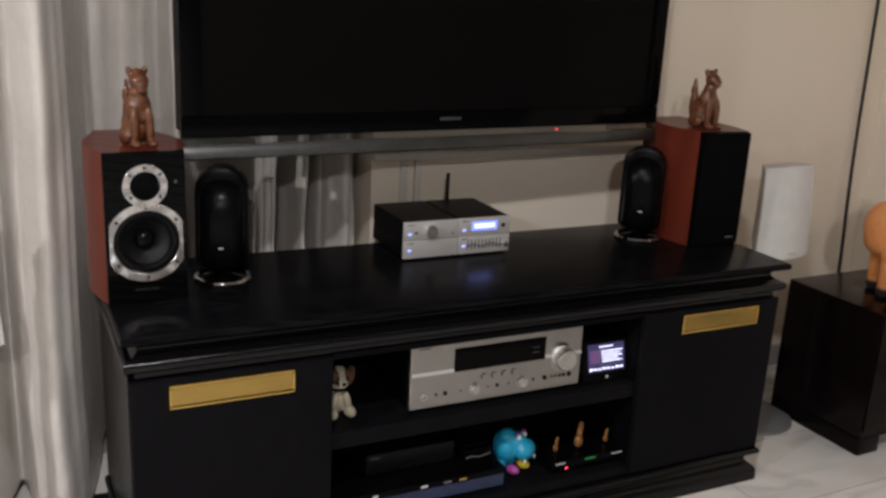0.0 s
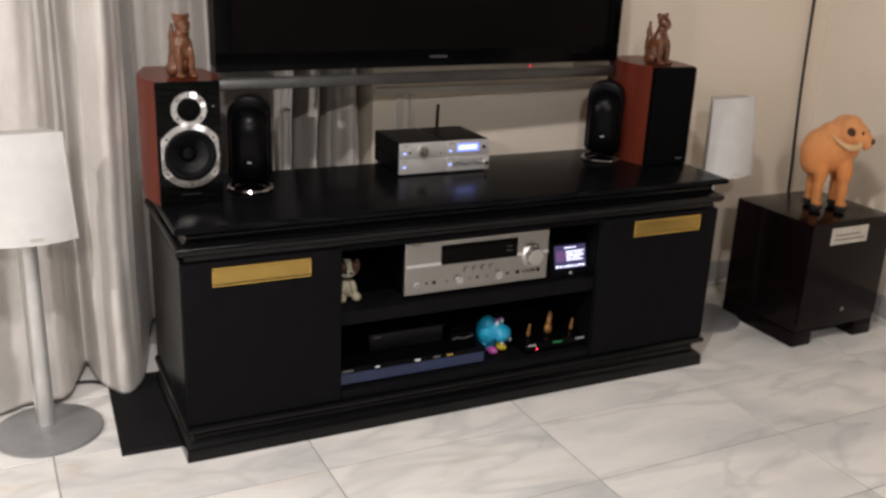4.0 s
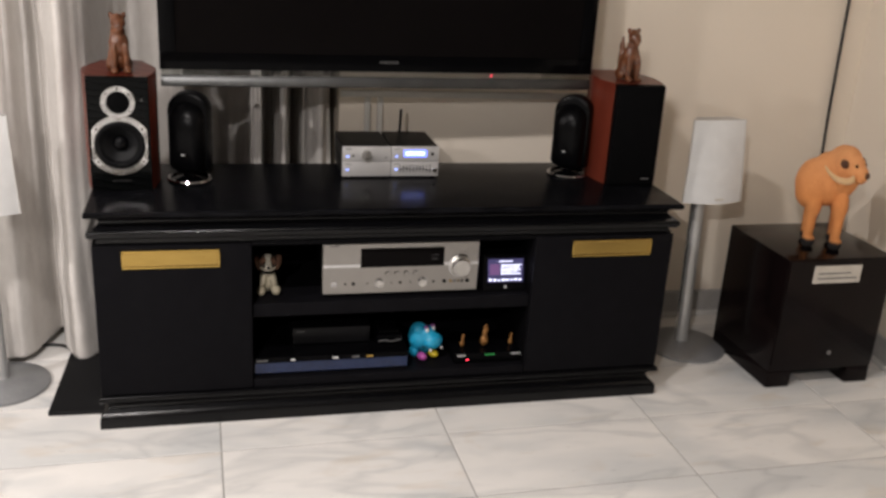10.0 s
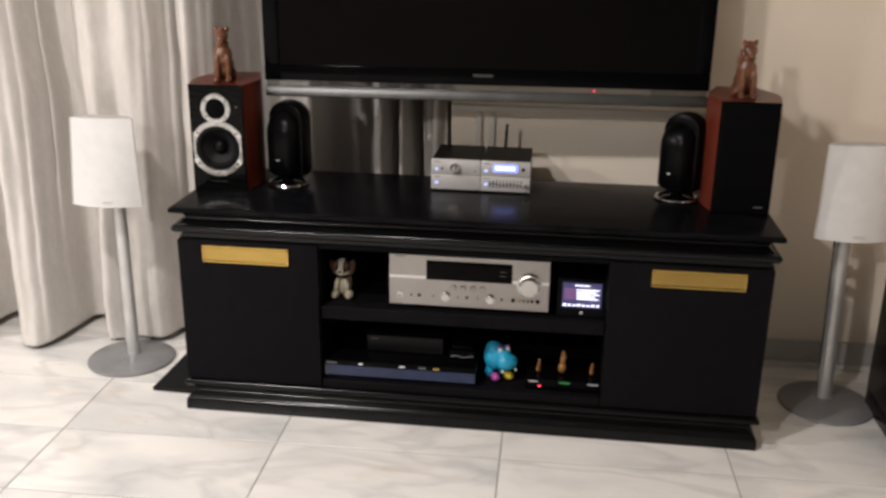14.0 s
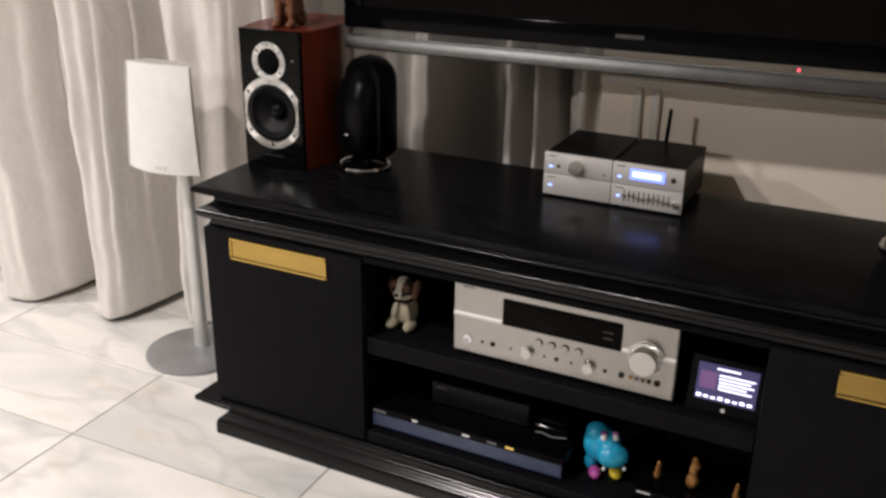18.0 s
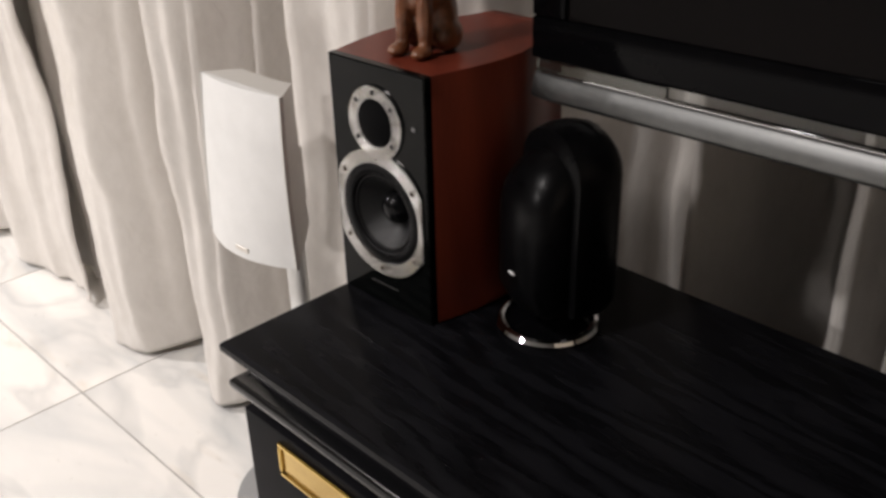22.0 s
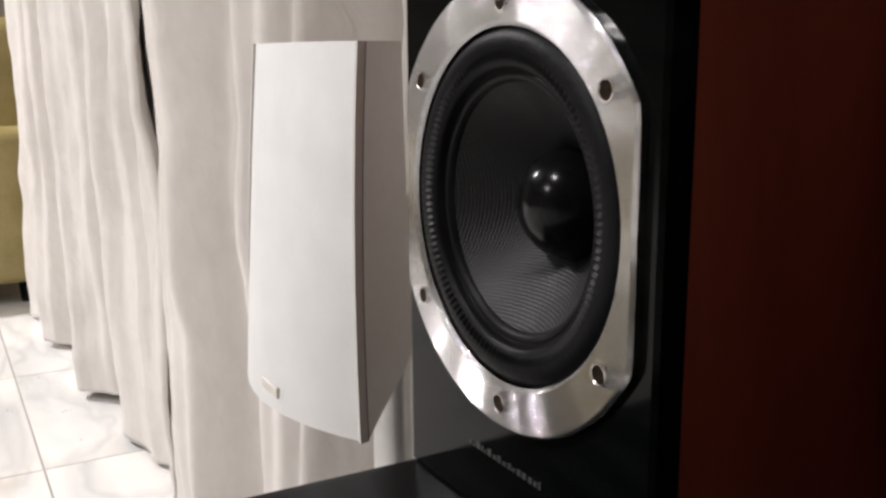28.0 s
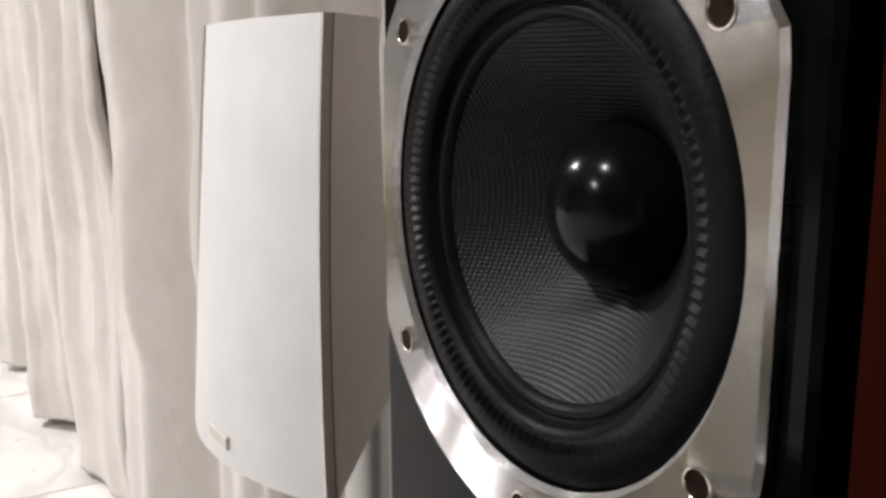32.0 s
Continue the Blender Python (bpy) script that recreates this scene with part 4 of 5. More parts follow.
for col in range(2):
    for row in range(2):
        lift = 0.005 if row == 0 else 0.0
        unit = units[col, row] = thing("hifi_unit", (0.91 + 0.1425 * col, 1.925, TOP + 0.0495 * row), HIFI[col, row], "hi-fi unit", "stacked hi-fi units")
        part("case", block(0.002, 0.139, 0.008, 0.195, lift + 0.0003, lift + 0.0435, 0.0015, 1), PLASTIC, unit)
        part("fascia", block(0, 0.141, 0.0, 0.0078, lift + 0.0003, lift + 0.0437, 0.001, 2), SILVER_PALE, unit, "satin silver front plate")
        part("maker_mark", block(0.008, 0.026, -0.0006, 0.0002, lift + 0.036, lift + 0.038), MARK, unit)
        z = lift + (0.015 if row else 0.02)
        part("power_lamp", block(0.0115, 0.0185, -0.001, 0.0003, z - 0.002, z + 0.002), LEDBLUE, unit, "blue power lamp")
        for x in (0.02, 0.12):
            for y in (0.02, 0.175):
                if row == 0:
                    part("foot", moved(lathe([(0.006, 0), (0.006, 0.006)], 12), Matrix.Translation((x, y, 0))), PLASTIC, unit)
part("volume_knob", moved(forward([(0.0145, 0), (0.0145, 0.012), (0.0135, 0.0135), (0.001, 0.0135)], 32), Matrix.Translation((0.068, 0, 0.021))), KNOB, units[0, 1])
part("phones_jack", moved(forward([(0.0035, 0), (0.0035, 0.001), (0.002, 0.001), (0.0003, 0.0006)], 14), Matrix.Translation((0.031, 0, 0.017))), HOLE, units[0, 1])
part("phones_jack", moved(forward([(0.002, 0), (0.002, 0.001), (0.0003, 0.001)], 12), Matrix.Translation((0.126, 0, 0.012))), HOLE, units[0, 1])
lcd = part("display", block(0.036, 0.104, -0.001, 0.0004, 0.013, 0.034), BLUELIGHT, units[1, 1], "lit blue display")
for k in range(9):
    part("text_bar", block(0.042 + 0.0062 * k, 0.0465 + 0.0062 * k, -0.0016, -0.0011, 0.019, 0.029), PALELIGHT, lcd)
part("dial", moved(forward([(0.005, 0), (0.005, 0.002), (0.0005, 0.002)], 16), Matrix.Translation((0.121, 0, 0.022))), HOLE, units[1, 1])
for k in range(10):
    x, z = 0.027 + 0.0098 * k, 0.025 + 0.003 * math.sin(k * 1.3)
    slot = part("slider_slot", block(x - 0.0009, x + 0.0009, -0.0006, 0.0002, 0.016, 0.039), HOLE, units[1, 0])
    part("slider", block(x - 0.0028, x + 0.0028, -0.005, -0.0007, z, z + 0.0045, 0.0005, 1), MARK, slot)
part("small_knob", moved(forward([(0.0065, 0), (0.0065, 0.008), (0.0058, 0.009), (0.0005, 0.009)], 20), Matrix.Translation((0.129, 0, 0.024))), KNOB, units[1, 0])
part("aerial", tube([(0.0575, 0.185, 0.0385), (0.0585, 0.187, 0.0705), (0.0605, 0.19, 0.1135)], lambda u: 0.0048 - 0.0008 * u, 10), PLASTIC, units[1, 1], "short black stub aerial")

# ---- bookshelf loudspeakers ----


def speaker(place, label, covered, turn=0.0):
    sp = thing("bookshelf_speaker", place, label, "loudspeaker", "bookshelf speakers", turn)
    hw, deep, tall = 0.0762, 0.262, 0.300

    def outline(z, grow=0.0):
        right = []
        for k in range(15):
            f = k / 14
            bulge = 0.018 * math.sin(math.pi * min(1, f * 1.12)) - 0.020 * max(0, f - 0.5) * 2
            right.append((hw + bulge + grow, 0.011 + f * (deep - 0.011)))
        return [(x, y, z) for x, y in right] + [(-x, y, z) for x, y in right[::-1]]

    shape = outline(0.0)
    part("cabinet", rings([shape, outline(tall - 0.0012), [(x * 0.992, 0.0115 + (y - 0.0115) * 0.994, tall) for x, y, _ in shape]], close=covered), CHERRY, sp, "cherry veneer cabinet with curved sides", 40)
    if covered:
        part("baffle", block(-hw, hw, 0.0, 0.0108, 0.0, tall, 0.002, 2), BAFFLE, sp)
        part("grille", block(-hw + 0.002, hw - 0.002, -0.012, -0.0002, 0.003, tall - 0.003, 0.004, 3), GRILLE, sp, "black cloth grille cover")
        part("emblem", block(0.03, 0.055, -0.0128, -0.0119, 0.02, 0.0235), MARK, sp)
        return sp
    wz, tz = 0.1225, 0.2345
    n = 72

    def border(inset, y):
        """The baffle's outline, met along the rays from the woofer's centre."""
        pts = []
        for k in range(n):
            cx, cz = math.cos(2 * math.pi * k / n), math.sin(2 * math.pi * k / n)
            reach = min((hw - inset) / max(abs(cx), 1e-6), ((tall - wz if cz > 0 else wz) - inset) / max(abs(cz), 1e-6))
            pts.append((cx * reach, y, wz + cz * reach))
        for sx in (-1, 1):
            for z in (inset, tall - inset):
                k = min(range(n), key=lambda q: (pts[q][0] - sx * (hw - inset)) ** 2 + (pts[q][2] - z) ** 2)
                pts[k] = (sx * (hw - inset), y, z)
        return pts

    hole = lambda r, y: [(r * math.cos(2 * math.pi * k / n), y, wz + r * math.sin(2 * math.pi * k / n)) for k in range(n)]
    part("baffle", rings([border(0.0, 0.0108), border(0.0, 0.0015), border(0.0015, 0.0), hole(0.066, 0.0), hole(0.066, 0.0108), hole(0.0665, 0.0109)], caps=False), BAFFLE, sp, "black ash front baffle", 20)

    def flat_ring(r_out, r_in, cut, z, sink, name):
        """A flat ring cut straight at both sides, with a rounded inner lip."""
        n, loops = 72, []
        for r, d in ((r_out, 0.0003), (r_out, 0.0045), (r_out - 0.0012, 0.0058), (r_in + 0.0015, 0.0058), (r_in, 0.004), (r_in, 0.0003)):
            c = cut - (r_out - r) if r > r_in + 0.01 else 9.9
            loops.append([(max(-c, min(c, r * math.cos(2 * math.pi * k / n))), -d, r * math.sin(2 * math.pi * k / n)) for k in range(n)])
        return part(name, rings(loops, caps=False), RING, sp, "spun aluminium trim ring", 30, Matrix.Translation((0, sink, z)))

    woofer = flat_ring(0.0795, 0.0625, 0.0695, wz, 0.0018, "woofer_ring")
    tweeter = flat_ring(0.0425, 0.0275, 9.9, tz, 0.0013, "tweeter_ring")
    at = lambda z: Matrix.Translation((0, 0, 0))
    crimp = lambda k, f: 0.0005 * math.cos(math.pi * k) * max(0.0, math.cos((f - 0.62) * 4.4))
    rows = [[(r * math.cos(2 * math.pi * k / 248), -(d + crimp(k, f)), r * math.sin(2 * math.pi * k / 248)) for k in range(248)] for r, d, f in
            [(0.0626, 0.0003, 0.0)] + [(0.0622 - 0.0138 * (1 - math.cos(math.pi * q / 12)) / 2, 0.0015 + 0.0036 * math.sin(math.pi * q / 12), q / 12) for q in range(13)] + [(0.0474, 0.0002, 1.0), (0.0462, 0.0008, 1.0), (0.0450, 0.0004, 1.0), (0.0438, -0.0018, 1.0)]]
    part("surround", rings(rows, caps=False), RUBBER, woofer, "black rubber half-roll surround", 60)
    part("cone", moved(forward([(0.0442, -0.0014), (0.040, -0.006), (0.030, -0.0155), (0.019, -0.0262)], 64, caps=False), at(wz)), CONE, woofer, "woven black cone")
    part("dust_cap", moved(forward([(0.0205, -0.0250), (0.0200, -0.0205), (0.0175, -0.0145), (0.013, -0.0100), (0.0085, -0.0078), (0.004, -0.0067), (0.0003, -0.0064)], 40, caps=False), at(wz)), CAP, woofer, "shiny black dome dust cap")
    for k in range(6):
        a = radians(90 + (0, 52.5, 127.5, 180, 232.5, 307.5)[k])
        sx, sz = 0.0703 * math.cos(a), 0.0703 * math.sin(a)
        screw = part("screw", moved(forward([(0.0037, 0.0057), (0.0036, 0.0062), (0.0032, 0.0063), (0.0029, 0.0060)], 20, caps=False), Matrix.Translation((sx, 0, sz))), SCREWRIM, woofer, "screw with a bright rim round a flat dark disc")
        # Flat disc on the ring; the hole's shade is only its dark colour.
        part("socket", moved(forward([(0.0030, 0.0059), (0.0029, 0.0061), (0.0003, 0.0060)], 16), Matrix.Translation((sx, 0, sz))), SOCKET, screw)
    part("dome_mesh", moved(forward([(0.0275, 0.0042), (0.0255, 0.0050), (0.020, 0.0075), (0.012, 0.0098), (0.005, 0.0107), (0.0003, 0.0109)], 40, caps=False), at(tz)), GRILLE, tweeter, "black dome tweeter")
    for a in (90, 38, 142, 218, 322):
        sx, sz = 0.035 * math.cos(radians(a)), 0.035 * math.sin(radians(a))
        part("screw", moved(forward([(0.003, 0.0056), (0.0029, 0.0062), (0.0024, 0.0064), (0.0020, 0.0059), (0.0003, 0.00585)], 16), Matrix.Translation((sx, 0, sz))), HOLE, tweeter)
    rng, x = random.Random(4), -0.026
    for k in range(16):
        w = rng.uniform(0.0009, 0.0026)
        part("maker_mark", block(x, x + w, -0.0004, 0.0001, 0.026, 0.0272 + rng.uniform(0.0, 0.0018)), MARKDIM, sp)
        x += w + rng.uniform(0.0008, 0.0014)
    part("emblem", block(0.056, 0.0605, -0.0006, 0.0001, 0.238, 0.2425), MARK, sp)
    return sp


speaker((0.318, 1.8203, TOP), "cherry bookshelf loudspeaker with bare silver-ringed drivers", False, 1.5)
speaker((1.7615, 1.833, TOP), "cherry bookshelf loudspeaker with its black grille on", True)

# ---- carved lion dogs on the loudspeakers ----


def lion():
    shape = [blob(0, 0.010, 0.036, 0.026, 0.028, 0.036), blob(0, -0.006, 0.066, 0.024, 0.021, 0.032), blob(0, -0.010, 0.096, 0.017, 0.016, 0.012), blob(0, -0.014, 0.116, 0.018, 0.018, 0.015), blob(0, -0.029, 0.110, 0.012, 0.010, 0.009), blob(0, -0.030, 0.101, 0.009, 0.008, 0.004),
             blob(-0.014, -0.006, 0.132, 0.006, 0.006, 0.010, 0, -15), blob(0.014, -0.006, 0.132, 0.006, 0.006, 0.010, 0, 15), blob(0, -0.006, 0.130, 0.009, 0.012, 0.008), blob(-0.014, -0.024, 0.036, 0.0085, 0.009, 0.036), blob(0.014, -0.024, 0.036, 0.0085, 0.009, 0.036),
             blob(-0.015, -0.032, 0.006, 0.010, 0.015, 0.007), blob(0.015, -0.032, 0.006, 0.010, 0.015, 0.007), blob(-0.021, 0.008, 0.016, 0.011, 0.022, 0.017), blob(0.021, 0.008, 0.016, 0.011, 0.022, 0.017), blob(-0.006, 0.034, 0.055, 0.010, 0.010, 0.036, 6), blob(-0.008, 0.034, 0.086, 0.008, 0.008, 0.018, 4), blob(-0.008, 0.033, 0.104, 0.0045, 0.005, 0.012)]
    return [moved(bm, Matrix.Diagonal((1.06, 1.06, 1.08, 1))) for bm in shape]


figure("lion_statuette", lion(), CARVED, (0.321, 1.900, TOP + 0.300), 10, "carved brown wooden lion dog sitting on the loudspeaker", "statuette", "lion statuettes", voxel=0.0028)
figure("lion_statuette", lion(), CARVED, (1.752, 1.915, TOP + 0.300), 6, "carved brown wooden lion dog sitting on the grilled loudspeaker", "statuette", "lion statuettes", voxel=0.0028)

# ---- small black desktop speakers with domed shells ----


def dome_speaker(place, turn, label):
    sp = thing("satellite_speaker", place, label, "loudspeaker", "dome speakers", turn)
    base = part("base_ring", lathe([(0.054, 0.0), (0.059, 0.001), (0.0605, 0.005), (0.058, 0.009), (0.054, 0.0105), (0.051, 0.009), (0.051, 0.003)], 48, caps=False), CHROME, sp, "chrome base ring")
    part("base_disc", lathe([(0.0005, 0.0), (0.0535, 0.0), (0.0535, 0.004), (0.03, 0.008), (0.016, 0.012), (0.012, 0.030), (0.0005, 0.030)], 40), GLOSSBLACK, base)

    def shell(y, w, z0, z1):
        n, pts = 9, []
        pts += [(w * math.cos(math.pi * k / n), y, z1 - w * 0.85 + 0.85 * w * math.sin(math.pi * k / n)) for k in range(n + 1)]
        pts += [(-w * math.cos(math.pi * k / n), y, z0 + 0.4 * w - 0.4 * w * math.sin(math.pi * k / n)) for k in range(n + 1)]
        return pts

    part("shell", rings([shell(-0.006, 0.049, 0.026, 0.232), shell(-0.003, 0.0545, 0.019, 0.241), shell(0.012, 0.0565, 0.015, 0.245), shell(0.034, 0.056, 0.016, 0.245), shell(0.050, 0.052, 0.022, 0.240), shell(0.060, 0.044, 0.024, 0.230), shell(0.066, 0.032, 0.062, 0.212)]), SATINBLACK, sp, "satin black rounded shell", 50)
    part("grille", rings([shell(-0.0058, 0.0470, 0.026, 0.219), shell(-0.012, 0.0475, 0.024, 0.217), shell(-0.024, 0.0465, 0.025, 0.210), shell(-0.036, 0.0425, 0.030, 0.199), shell(-0.045, 0.035, 0.046, 0.183), shell(-0.050, 0.022, 0.068, 0.162), shell(-0.052, 0.008, 0.10, 0.135)]), SATINBLACK, sp, "black bulging bullet-shaped front", 60)
    part("maker_mark", block(-0.0055, 0.0055, -0.0525, -0.040, 0.080, 0.0835, 0.001, 1), MARKWHITE, sp)
    return sp


dome_speaker((0.487, 1.922, TOP), -16, "small black domed loudspeaker on a chrome ring base")
dome_speaker((1.606, 1.952, TOP), -38, "small black domed loudspeaker on a chrome ring, by the grilled speaker")

# ---- television ----
TX0, TX1, TZ = 0.416, 1.677, 0.903
tv = thing("television", ((TX0 + TX1) / 2, 2.0, TZ), "large black flat television, switched off, with silver lower bar", "television", turn=2.2)
hw = (TX1 - TX0) / 2
part("back_shell", block(-hw + 0.004, hw - 0.004, 0.004, 0.07, 0.006, 0.768, 0.012, 3), PLASTIC, tv)
part("bezel", merged(block(-hw, hw, -0.012, 0.0035, 0.0, 0.046, 0.004, 2), block(-hw, hw, -0.012, 0.0035, 0.728, 0.774, 0.004, 2), block(-hw, -hw + 0.044, -0.012, 0.0035, 0.0462, 0.7278, 0.004, 2), block(hw - 0.044, hw, -0.012, 0.0035, 0.0462, 0.7278, 0.004, 2)), GLOSSBLACK, tv, "glossy black frame")
part("screen", block(-hw + 0.044, hw - 0.044, -0.006, 0.003, 0.046, 0.728), SCREENGLASS, tv, "dark unlit screen")
part("clear_strip", block(-hw + 0.004, hw - 0.004, -0.004, 0.0, -0.016, 0.0, 0.0008, 1), CLEAR, tv, "clear acrylic strip")
part("lower_bar", rings([[(x, y0 + 0.010, -0.0165), (x, y0 - 0.006, -0.0165), (x, y0 - 0.0085, -0.018), (x, y0 - 0.0125, -0.030), (x, y0 - 0.0145, -0.040), (x, y0 - 0.0135, -0.0435), (x, y0 - 0.010, -0.0455), (x, y0 + 0.004, -0.046), (x, y0 + 0.010, -0.040)] for x, y0 in ((-hw + 0.002, 0.002), (-hw + 0.03, -0.003), (hw - 0.03, -0.003), (hw - 0.002, 0.002))]), TVBAR, tv, "silver grey lower bar", 50)
part("bar_edge", block(-hw + 0.012, hw - 0.012, -0.0095, -0.005, -0.0163, -0.0140, 0.0008, 1), CHROME, tv, "bright polished edge")
for x0, x1 in ((-hw + 0.006, -hw + 0.17), (hw - 0.16, hw - 0.006)):
    part("end_cap", block(x0, x1, -0.0105, -0.0042, -0.0138, -0.0012, 0.0012, 1), CLEAR, tv, "clear acrylic end piece")
part("maker_mark", block(-0.028, 0.028, -0.0126, -0.0119, 0.024, 0.0315), MARKDIM, tv)
part("standby_lamp", moved(forward([(0.0025, 0), (0.0025, 0.0006), (0.0003, 0.0006)], 12), Matrix.Translation((0.313, -0.0043, -0.008))), LEDRED, tv, "red standby lamp")
part("wall_bracket", block(-0.2, 0.2, 0.07, 0.168, 0.25, 0.55, 0.004, 1), PLASTIC, tv)

# trunking on the wall below the television
for x0, x1, z0, z1, name in ((BAY_X + 0.001, RIGHT_X - 0.9, 0.792, 0.812, "trunking"), (1.012, 1.030, 0.45, 0.7918, "trunking"), (1.052, 1.070, 0.45, 0.7918, "trunking")):
    tagged(finish(block(x0, x1, WALL_Y - 0.014, WALL_Y - 0.001, z0, z1, 0.002, 1), name, TRUNK), "ivory plastic cable trunking fixed on the wall", "trunking", "cable trunking")

# ---- white loudspeakers on tall stands ----


def stand_speaker(place, turn, label, lean=0.0, wide=1.0):
    st = thing("stand_speaker", place, label, "loudspeaker", "speakers on stands", turn)
    part("base", lathe([(0.001, 0.0), (0.133, 0.0), (0.135, 0.003), (0.134, 0.008), (0.128, 0.0115), (0.001, 0.0125)], 64), BASEGREY, st, "round grey metal base")
    oval = lambda z, a, b, y=0.022: [(a * math.cos(2 * math.pi * k / 20), y + b * math.sin(2 * math.pi * k / 20), z) for k in range(20)]
    part("pole", rings([oval(0.0125, 0.021, 0.016), oval(0.62, 0.019, 0.015), oval(0.63, 0.017, 0.013)]), POLE, st, "silver oval pole")
    part("cable_channel", rings([[(x, y, z) for x, y in ((-0.026, 0.026), (-0.0215, 0.020), (-0.0205, 0.028), (-0.025, 0.032))] for z in (0.0125, 0.62)]), SILVER_BRIGHT, st)
    part("bracket", block(-0.03, 0.03, 0.0005, 0.034, 0.59, 0.68, 0.004, 2), WHITEPAINT, st)

    def face(z, grow=0.0, y_off=0.0, n=16):
        f = (0.79 - z) / 0.259
        half = wide * (0.092 + 0.0135 * f ** 1.3) + grow
        bow = 0.010 + 0.019 * f
        return [(half * (2 * k / n - 1), -0.045 - 0.014 * f * (1.6 - 0.75 * f) - bow * (1 - (2 * k / n - 1) ** 2) + y_off, z) for k in range(n + 1)]

    levels = [0.531 + 0.259 * k / 10 for k in range(11)]
    part("grille", rings([face(z) + [(p[0], face(z)[0][1] + 0.003, z) for p in face(z)[::-1]] for z in levels]), WHITECLOTH, st, "white cloth bowed grille", 40)
    shell = []
    for z in levels:
        fr = face(z, 0.001, 0.0)
        shell.append([(p[0], fr[0][1] + 0.0035, z) for p in fr] + [(p[0] * 0.62, 0.0045 - 0.004 * (1 - (p[0] / 0.1) ** 2), z + 0.042 * max(0.0, 1 - (z - 0.531) / 0.12)) for p in fr[::-1]])
    part("shell", rings(shell), WHITEPAINT, st, "off-white tapered shell", 40)
    for side in (-1, 1):
        seam = [[(side * q[0], q[1], q[2]) for q in (lambda e, y: ((e + 0.0018, y - 0.002, z), (e + 0.0018, y + 0.0035, z), (e - 0.0012, y + 0.0035, z), (e - 0.0012, y - 0.002, z)))(-face(z)[0][0], face(z)[0][1])] for z in levels]
        part("frame_edge", rings(seam), WHITEPAINT, st)
        # Grey strip that stands in for the shadow gap beside the frame.
        gap_shade = [[(side * q[0], q[1], q[2]) for q in (lambda e, y: ((e + 0.0012, y + 0.0037, z), (e + 0.0012, y + 0.0046, z), (e - 0.0012, y + 0.0046, z), (e - 0.0012, y + 0.0037, z)))(-face(z)[0][0], face(z)[0][1])] for z in levels]
        part("seam", rings(gap_shade), MARK, st)
    part("maker_mark", block(-0.004, 0.026, -0.0852, -0.080, 0.541, 0.549, 0.0006, 1), PLATE, st)
    for piece in st.children:
        if piece.name.split(".")[0] != "base":
            piece.matrix_basis = Matrix(((1, 0, lean, -lean * 0.0125), (0, 1, 0, 0), (0, 0, 1, 0), (0, 0, 0, 1)))
    return st


stand_speaker((-0.056, 1.925, 0), 3, "white bowed loudspeaker on a silver floor stand before the curtain")
stand_speaker((2.094, 1.945, 0), -2, "white bowed loudspeaker on a silver floor stand by the cream wall", -0.055, 0.93)

# ---- subwoofer with plush buffalo ----
sub = thing("subwoofer", (2.213, 1.628, 0), "dark rosewood subwoofer box on block feet with a pale label", "subwoofer", turn=0.6)
SW, SD, SH = 0.368, 0.335, 0.428
part("body", block(0, SW, 0.0, SD, 0.055, SH, 0.004, 2), SUBWOOD, sub, "glossy dark rosewood box")
for x in (0.0, SW - 0.085):
    part("side_foot", block(x, x + 0.085, 0.0, SD, 0.0, 0.0548, 0.005, 2), SUBWOOD, sub)
part("kick_plate", block(0.0852, SW - 0.0852, 0.03, SD - 0.03, 0.03, 0.0546), HOLE, sub)
part("front_panel", block(0.004, SW - 0.004, -0.006, -0.0002, 0.075, SH - 0.004, 0.003, 2), SUBWOOD, sub)
plate = part("label_plate", block(0.088, 0.252, -0.009, -0.0062, 0.352, 0.409, 0.001, 1), PLATE, sub, "pale metal label plate")
for k in range(2):
    part("mark", block(0.103, 0.237 - 0.02 * k, -0.0096, -0.0089, 0.366 + 0.016 * k, 0.3705 + 0.016 * k), MARK, plate)
part("emblem", moved(forward([(0.008, 0), (0.008, 0.001), (0.0005, 0.001)], 20), Matrix.Translation((0.2, -0.0062, 0.115))), MARK, sub)

plush = thing("plush_buffalo", (2.400, 1.765, SH), "orange plush buffalo toy with curved pale horns standing on the subwoofer", "plush toy", turn=-30)
plush.scale = (0.66, 0.80, 1.03)
legs = [(-0.060, 0.050), (-0.060, -0.050), (0.060, 0.05), (0.060, -0.05)]
body = part("body", merged(blob(-0.062, 0.0, 0.190, 0.093, 0.083, 0.076), blob(-0.01, 0.0, 0.205, 0.098, 0.086, 0.084), blob(0.040, -0.008, 0.232, 0.088, 0.082, 0.082), blob(0.052, -0.045, 0.262, 0.064, 0.062, 0.056), blob(0.080, -0.075, 0.255, 0.048, 0.048, 0.044), blob(0.108, -0.103, 0.246, 0.031, 0.031, 0.028), blob(-0.075, 0.0, 0.160, 0.072, 0.075, 0.052),
            *[blob(x, y, 0.085, 0.025, 0.024, 0.095) for x, y in legs], *[blob(x * 0.95, y, 0.135, 0.036, 0.031, 0.05) for x, y in legs], *[blob(x + 0.006, y, 0.018, 0.031, 0.027, 0.022) for x, y in legs]), BUFFALO, plush, "orange plush body with black hooves", 180)
mod = body.modifiers.new("fuse", "REMESH")
mod.mode, mod.voxel_size, mod.use_smooth_shade = "VOXEL", 0.004, True
sm = body.modifiers.new("soften", "SMOOTH")
sm.factor, sm.iterations = 0.5, 4
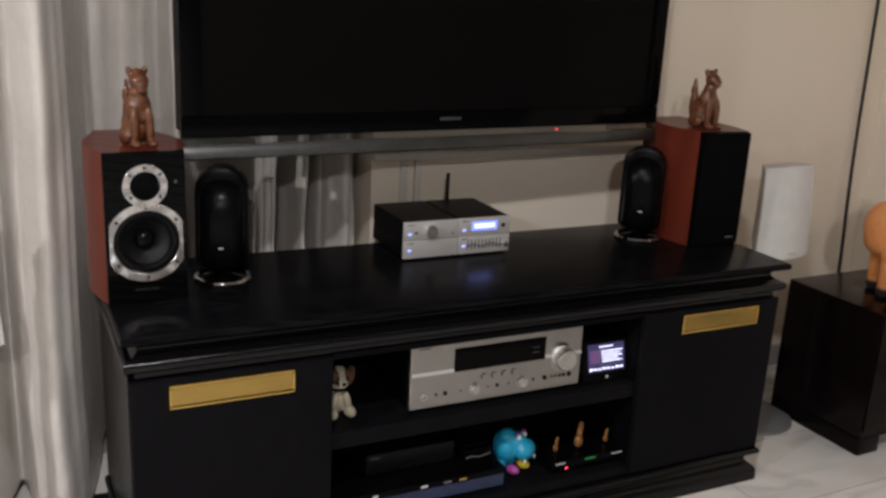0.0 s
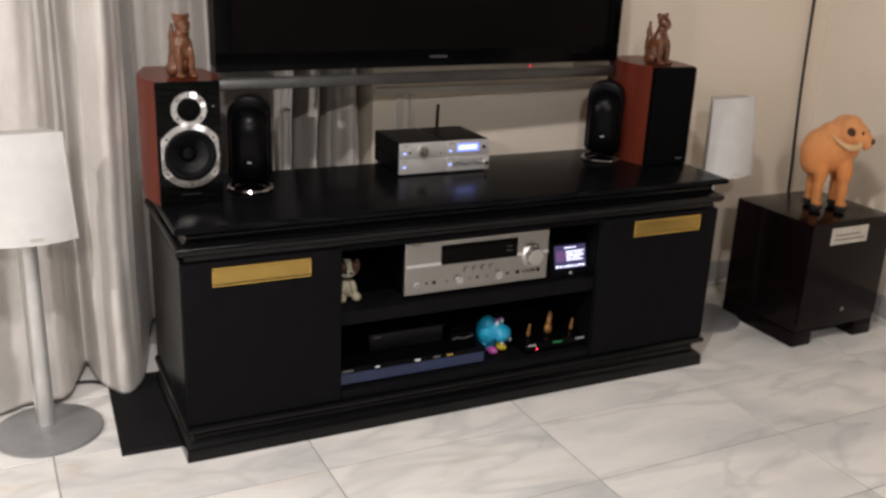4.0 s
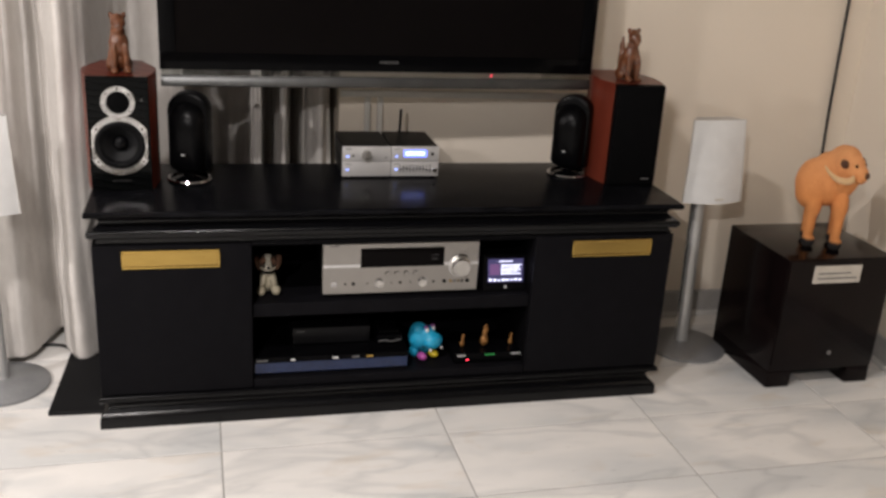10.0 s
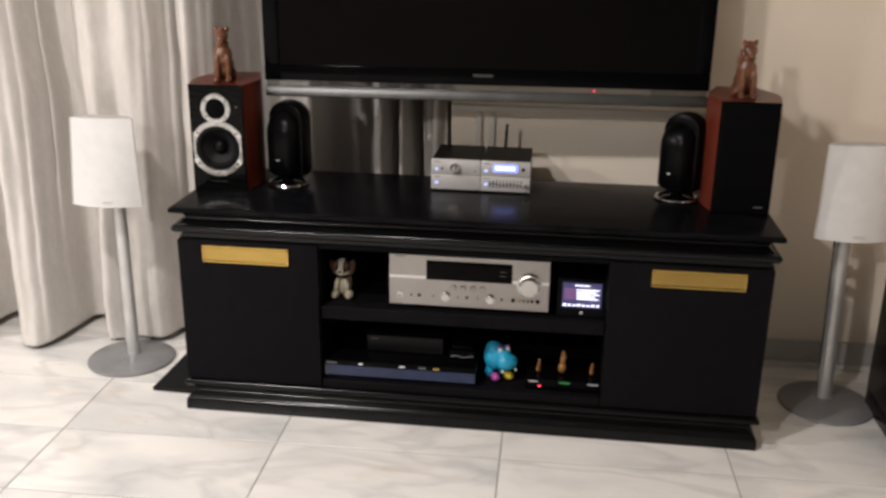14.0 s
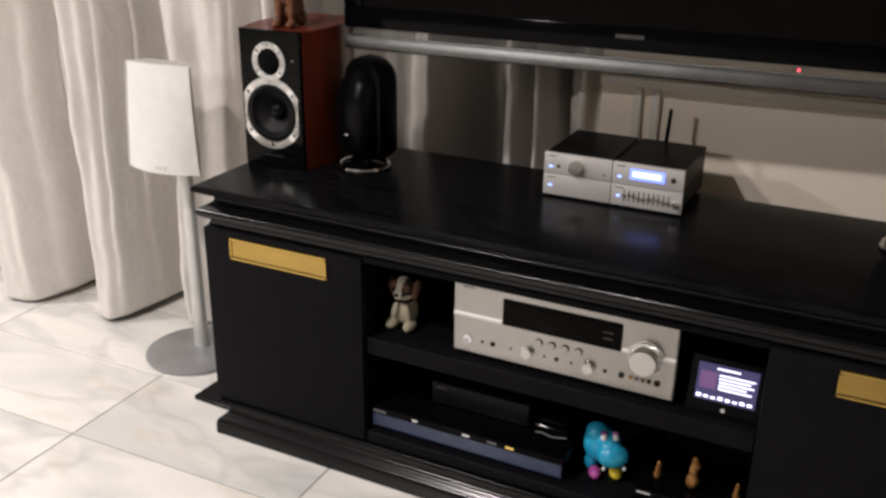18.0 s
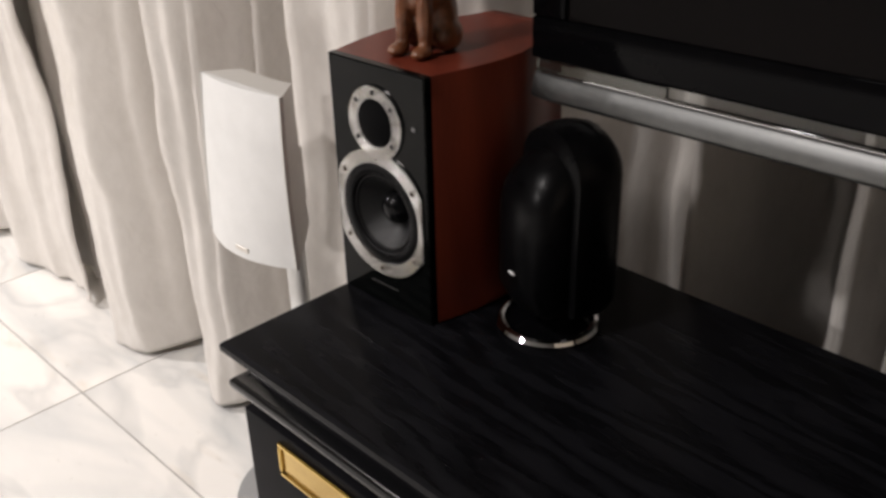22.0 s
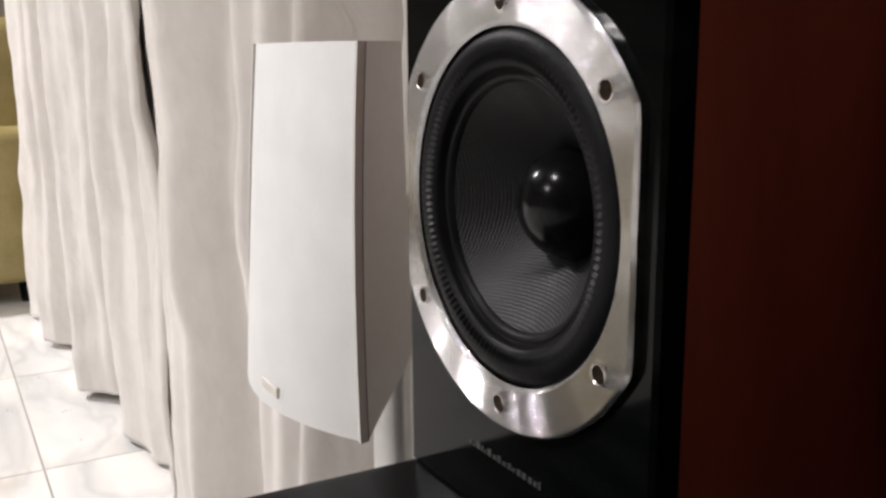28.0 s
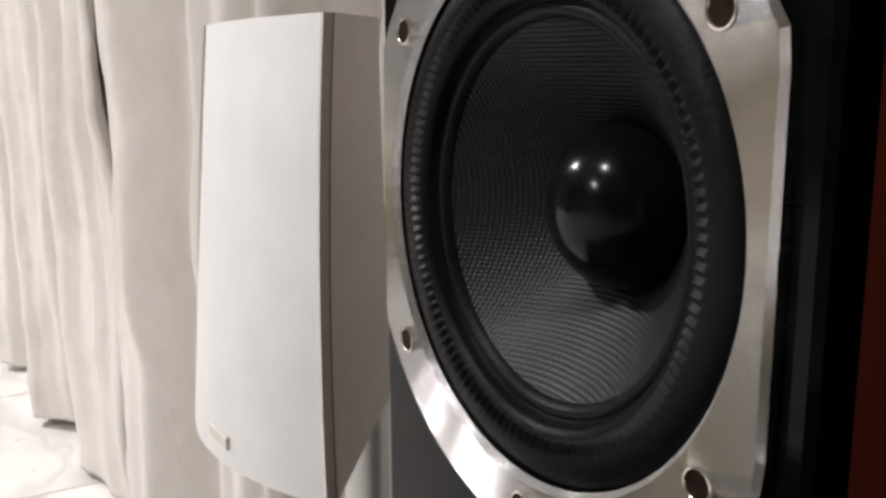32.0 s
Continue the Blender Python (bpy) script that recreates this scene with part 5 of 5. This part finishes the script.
for way in ([(0.076, -0.128, 0.236), (0.050, -0.136, 0.228), (0.010, -0.126, 0.229), (-0.025, -0.108, 0.242), (-0.048, -0.092, 0.258)], [(0.128, -0.066, 0.240), (0.138, -0.034, 0.234), (0.138, 0.010, 0.236), (0.122, 0.046, 0.248), (0.104, 0.066, 0.262)]):
    part("horn", tube(spline(way, 5), lambda u: 0.0095 * (1 - u) ** 0.6 + 0.002, 10), HORN, plush, "curved pale horn")
for x, y, tilt in ((0.030, -0.104, 20), (0.112, -0.030, -20)):
    part("ear", blob(x, y, 0.272, 0.020, 0.010, 0.014, tilt, 0, -45), DARKFUR, plush, "dark brown ear")
for x, y in ((0.080, -0.118), (0.122, -0.078)):
    part("eye", blob(x, y, 0.272, 0.006, 0.006, 0.006), GLOSSBLACK, plush)
part("nose", blob(0.129, -0.124, 0.248, 0.012, 0.012, 0.010, 0, 0, -45), DARKFUR, plush)

# ---- cables ----
tagged(finish(tube(spline([(2.64, 2.185, CEILING - 0.002), (2.642, 2.187, 1.6), (2.648, 2.186, 1.1), (2.652, 2.183, 0.75), (2.655, 2.17, 0.45), (2.645, 2.15, 0.2), (2.63, 2.13, 0.0065)], 8), 0.0055, 8), "power_cable", CABLE), "black cable hanging down the wall behind the subwoofer", "cable")
tagged(finish(tube(spline([(-0.04, 2.16, 0.0055), (0.02, 2.17, 0.0055), (0.08, 2.16, 0.0055), (0.14, 2.11, 0.0055), (0.22, 2.08, 0.0055), (0.32, 2.13, 0.0055)], 8), 0.005, 8), "floor_cable", CABLE), "black cable lying along the floor below the curtain", "cable")

# ---- sofa beyond the curtain ----
sofa = thing("sofa", (-3.22, 1.40, 0), "olive yellow leather sofa with plump cushions on dark feet", "sofa")
part("seat_base", block(-0.45, 0.45, -0.5, 0.55, 0.07, 0.30, 0.04, 4), LEATHER, sofa)
part("seat_cushion", block(-0.42, 0.42, -0.5, 0.35, 0.302, 0.46, 0.06, 5), LEATHER, sofa)
part("backrest", block(-0.45, 0.45, 0.36, 0.56, 0.302, 0.9, 0.07, 5), LEATHER, sofa)
part("armrest", block(0.452, 0.64, -0.5, 0.56, 0.07, 0.56, 0.06, 5), LEATHER, sofa)
part("armrest", block(-0.64, -0.452, -0.5, 0.56, 0.07, 0.56, 0.06, 5), LEATHER, sofa)
for x in (-0.55, 0.55):
    for y in (-0.42, 0.46):
        part("foot", moved(lathe([(0.03, 0), (0.036, 0.08)], 16), Matrix.Translation((x, y, 0))), PLASTIC, sofa)

# ---- marble floor ----
floor = tagged(finish(block(LEFT_X - 0.15, FAR_X + 0.15, NEAR_Y - 0.15, WALL_Y + 0.6, -0.12, -0.0015), "floor", GROUT, smooth=0), "white marble tile floor with grey joints", "floor", kind="structure")
TW, TD, JOINT, TX, TY, TILE_TURN = 0.604, 0.297, 0.004, 1.158, 1.497, 0.8
tile_mesh = bpy.data.meshes.new("tile")
bm = block(-(TW - JOINT) / 2, (TW - JOINT) / 2, -(TD - JOINT) / 2, (TD - JOINT) / 2, -0.012, 0.0, 0.0005, 1)
bm.to_mesh(tile_mesh)
bm.free()
tile_mesh.materials.append(MARBLE)
turn = pose(TX, TY, 0, 0, 0, TILE_TURN)
far = []
for i in range(-14, 7):
    for j in range(-24, 3):
        spot = turn @ Matrix.Translation(((i + 0.5) * TW, (j + 0.5) * TD, 0.0002 * random.random() - 0.0002))
        x, y = spot.translation.xy
        if not (LEFT_X - 0.3 < x < FAR_X and NEAR_Y - 0.15 < y < WALL_Y + 0.3):
            continue
        if i < -10 or i > 3 or j < -15:
            far.append(moved(block(-(TW - JOINT) / 2, (TW - JOINT) / 2, -(TD - JOINT) / 2, (TD - JOINT) / 2, -0.012, 0.0), spot))
            continue
        tile = new("tile", tile_mesh)
        tile.parent = floor
        tile.matrix_basis = spot @ pose(0, 0, 0, 0, 0, random.choice((0, 180)))
tagged(part("far_tiles", merged(*far), MARBLE, floor, "", 0), kind="stuff")
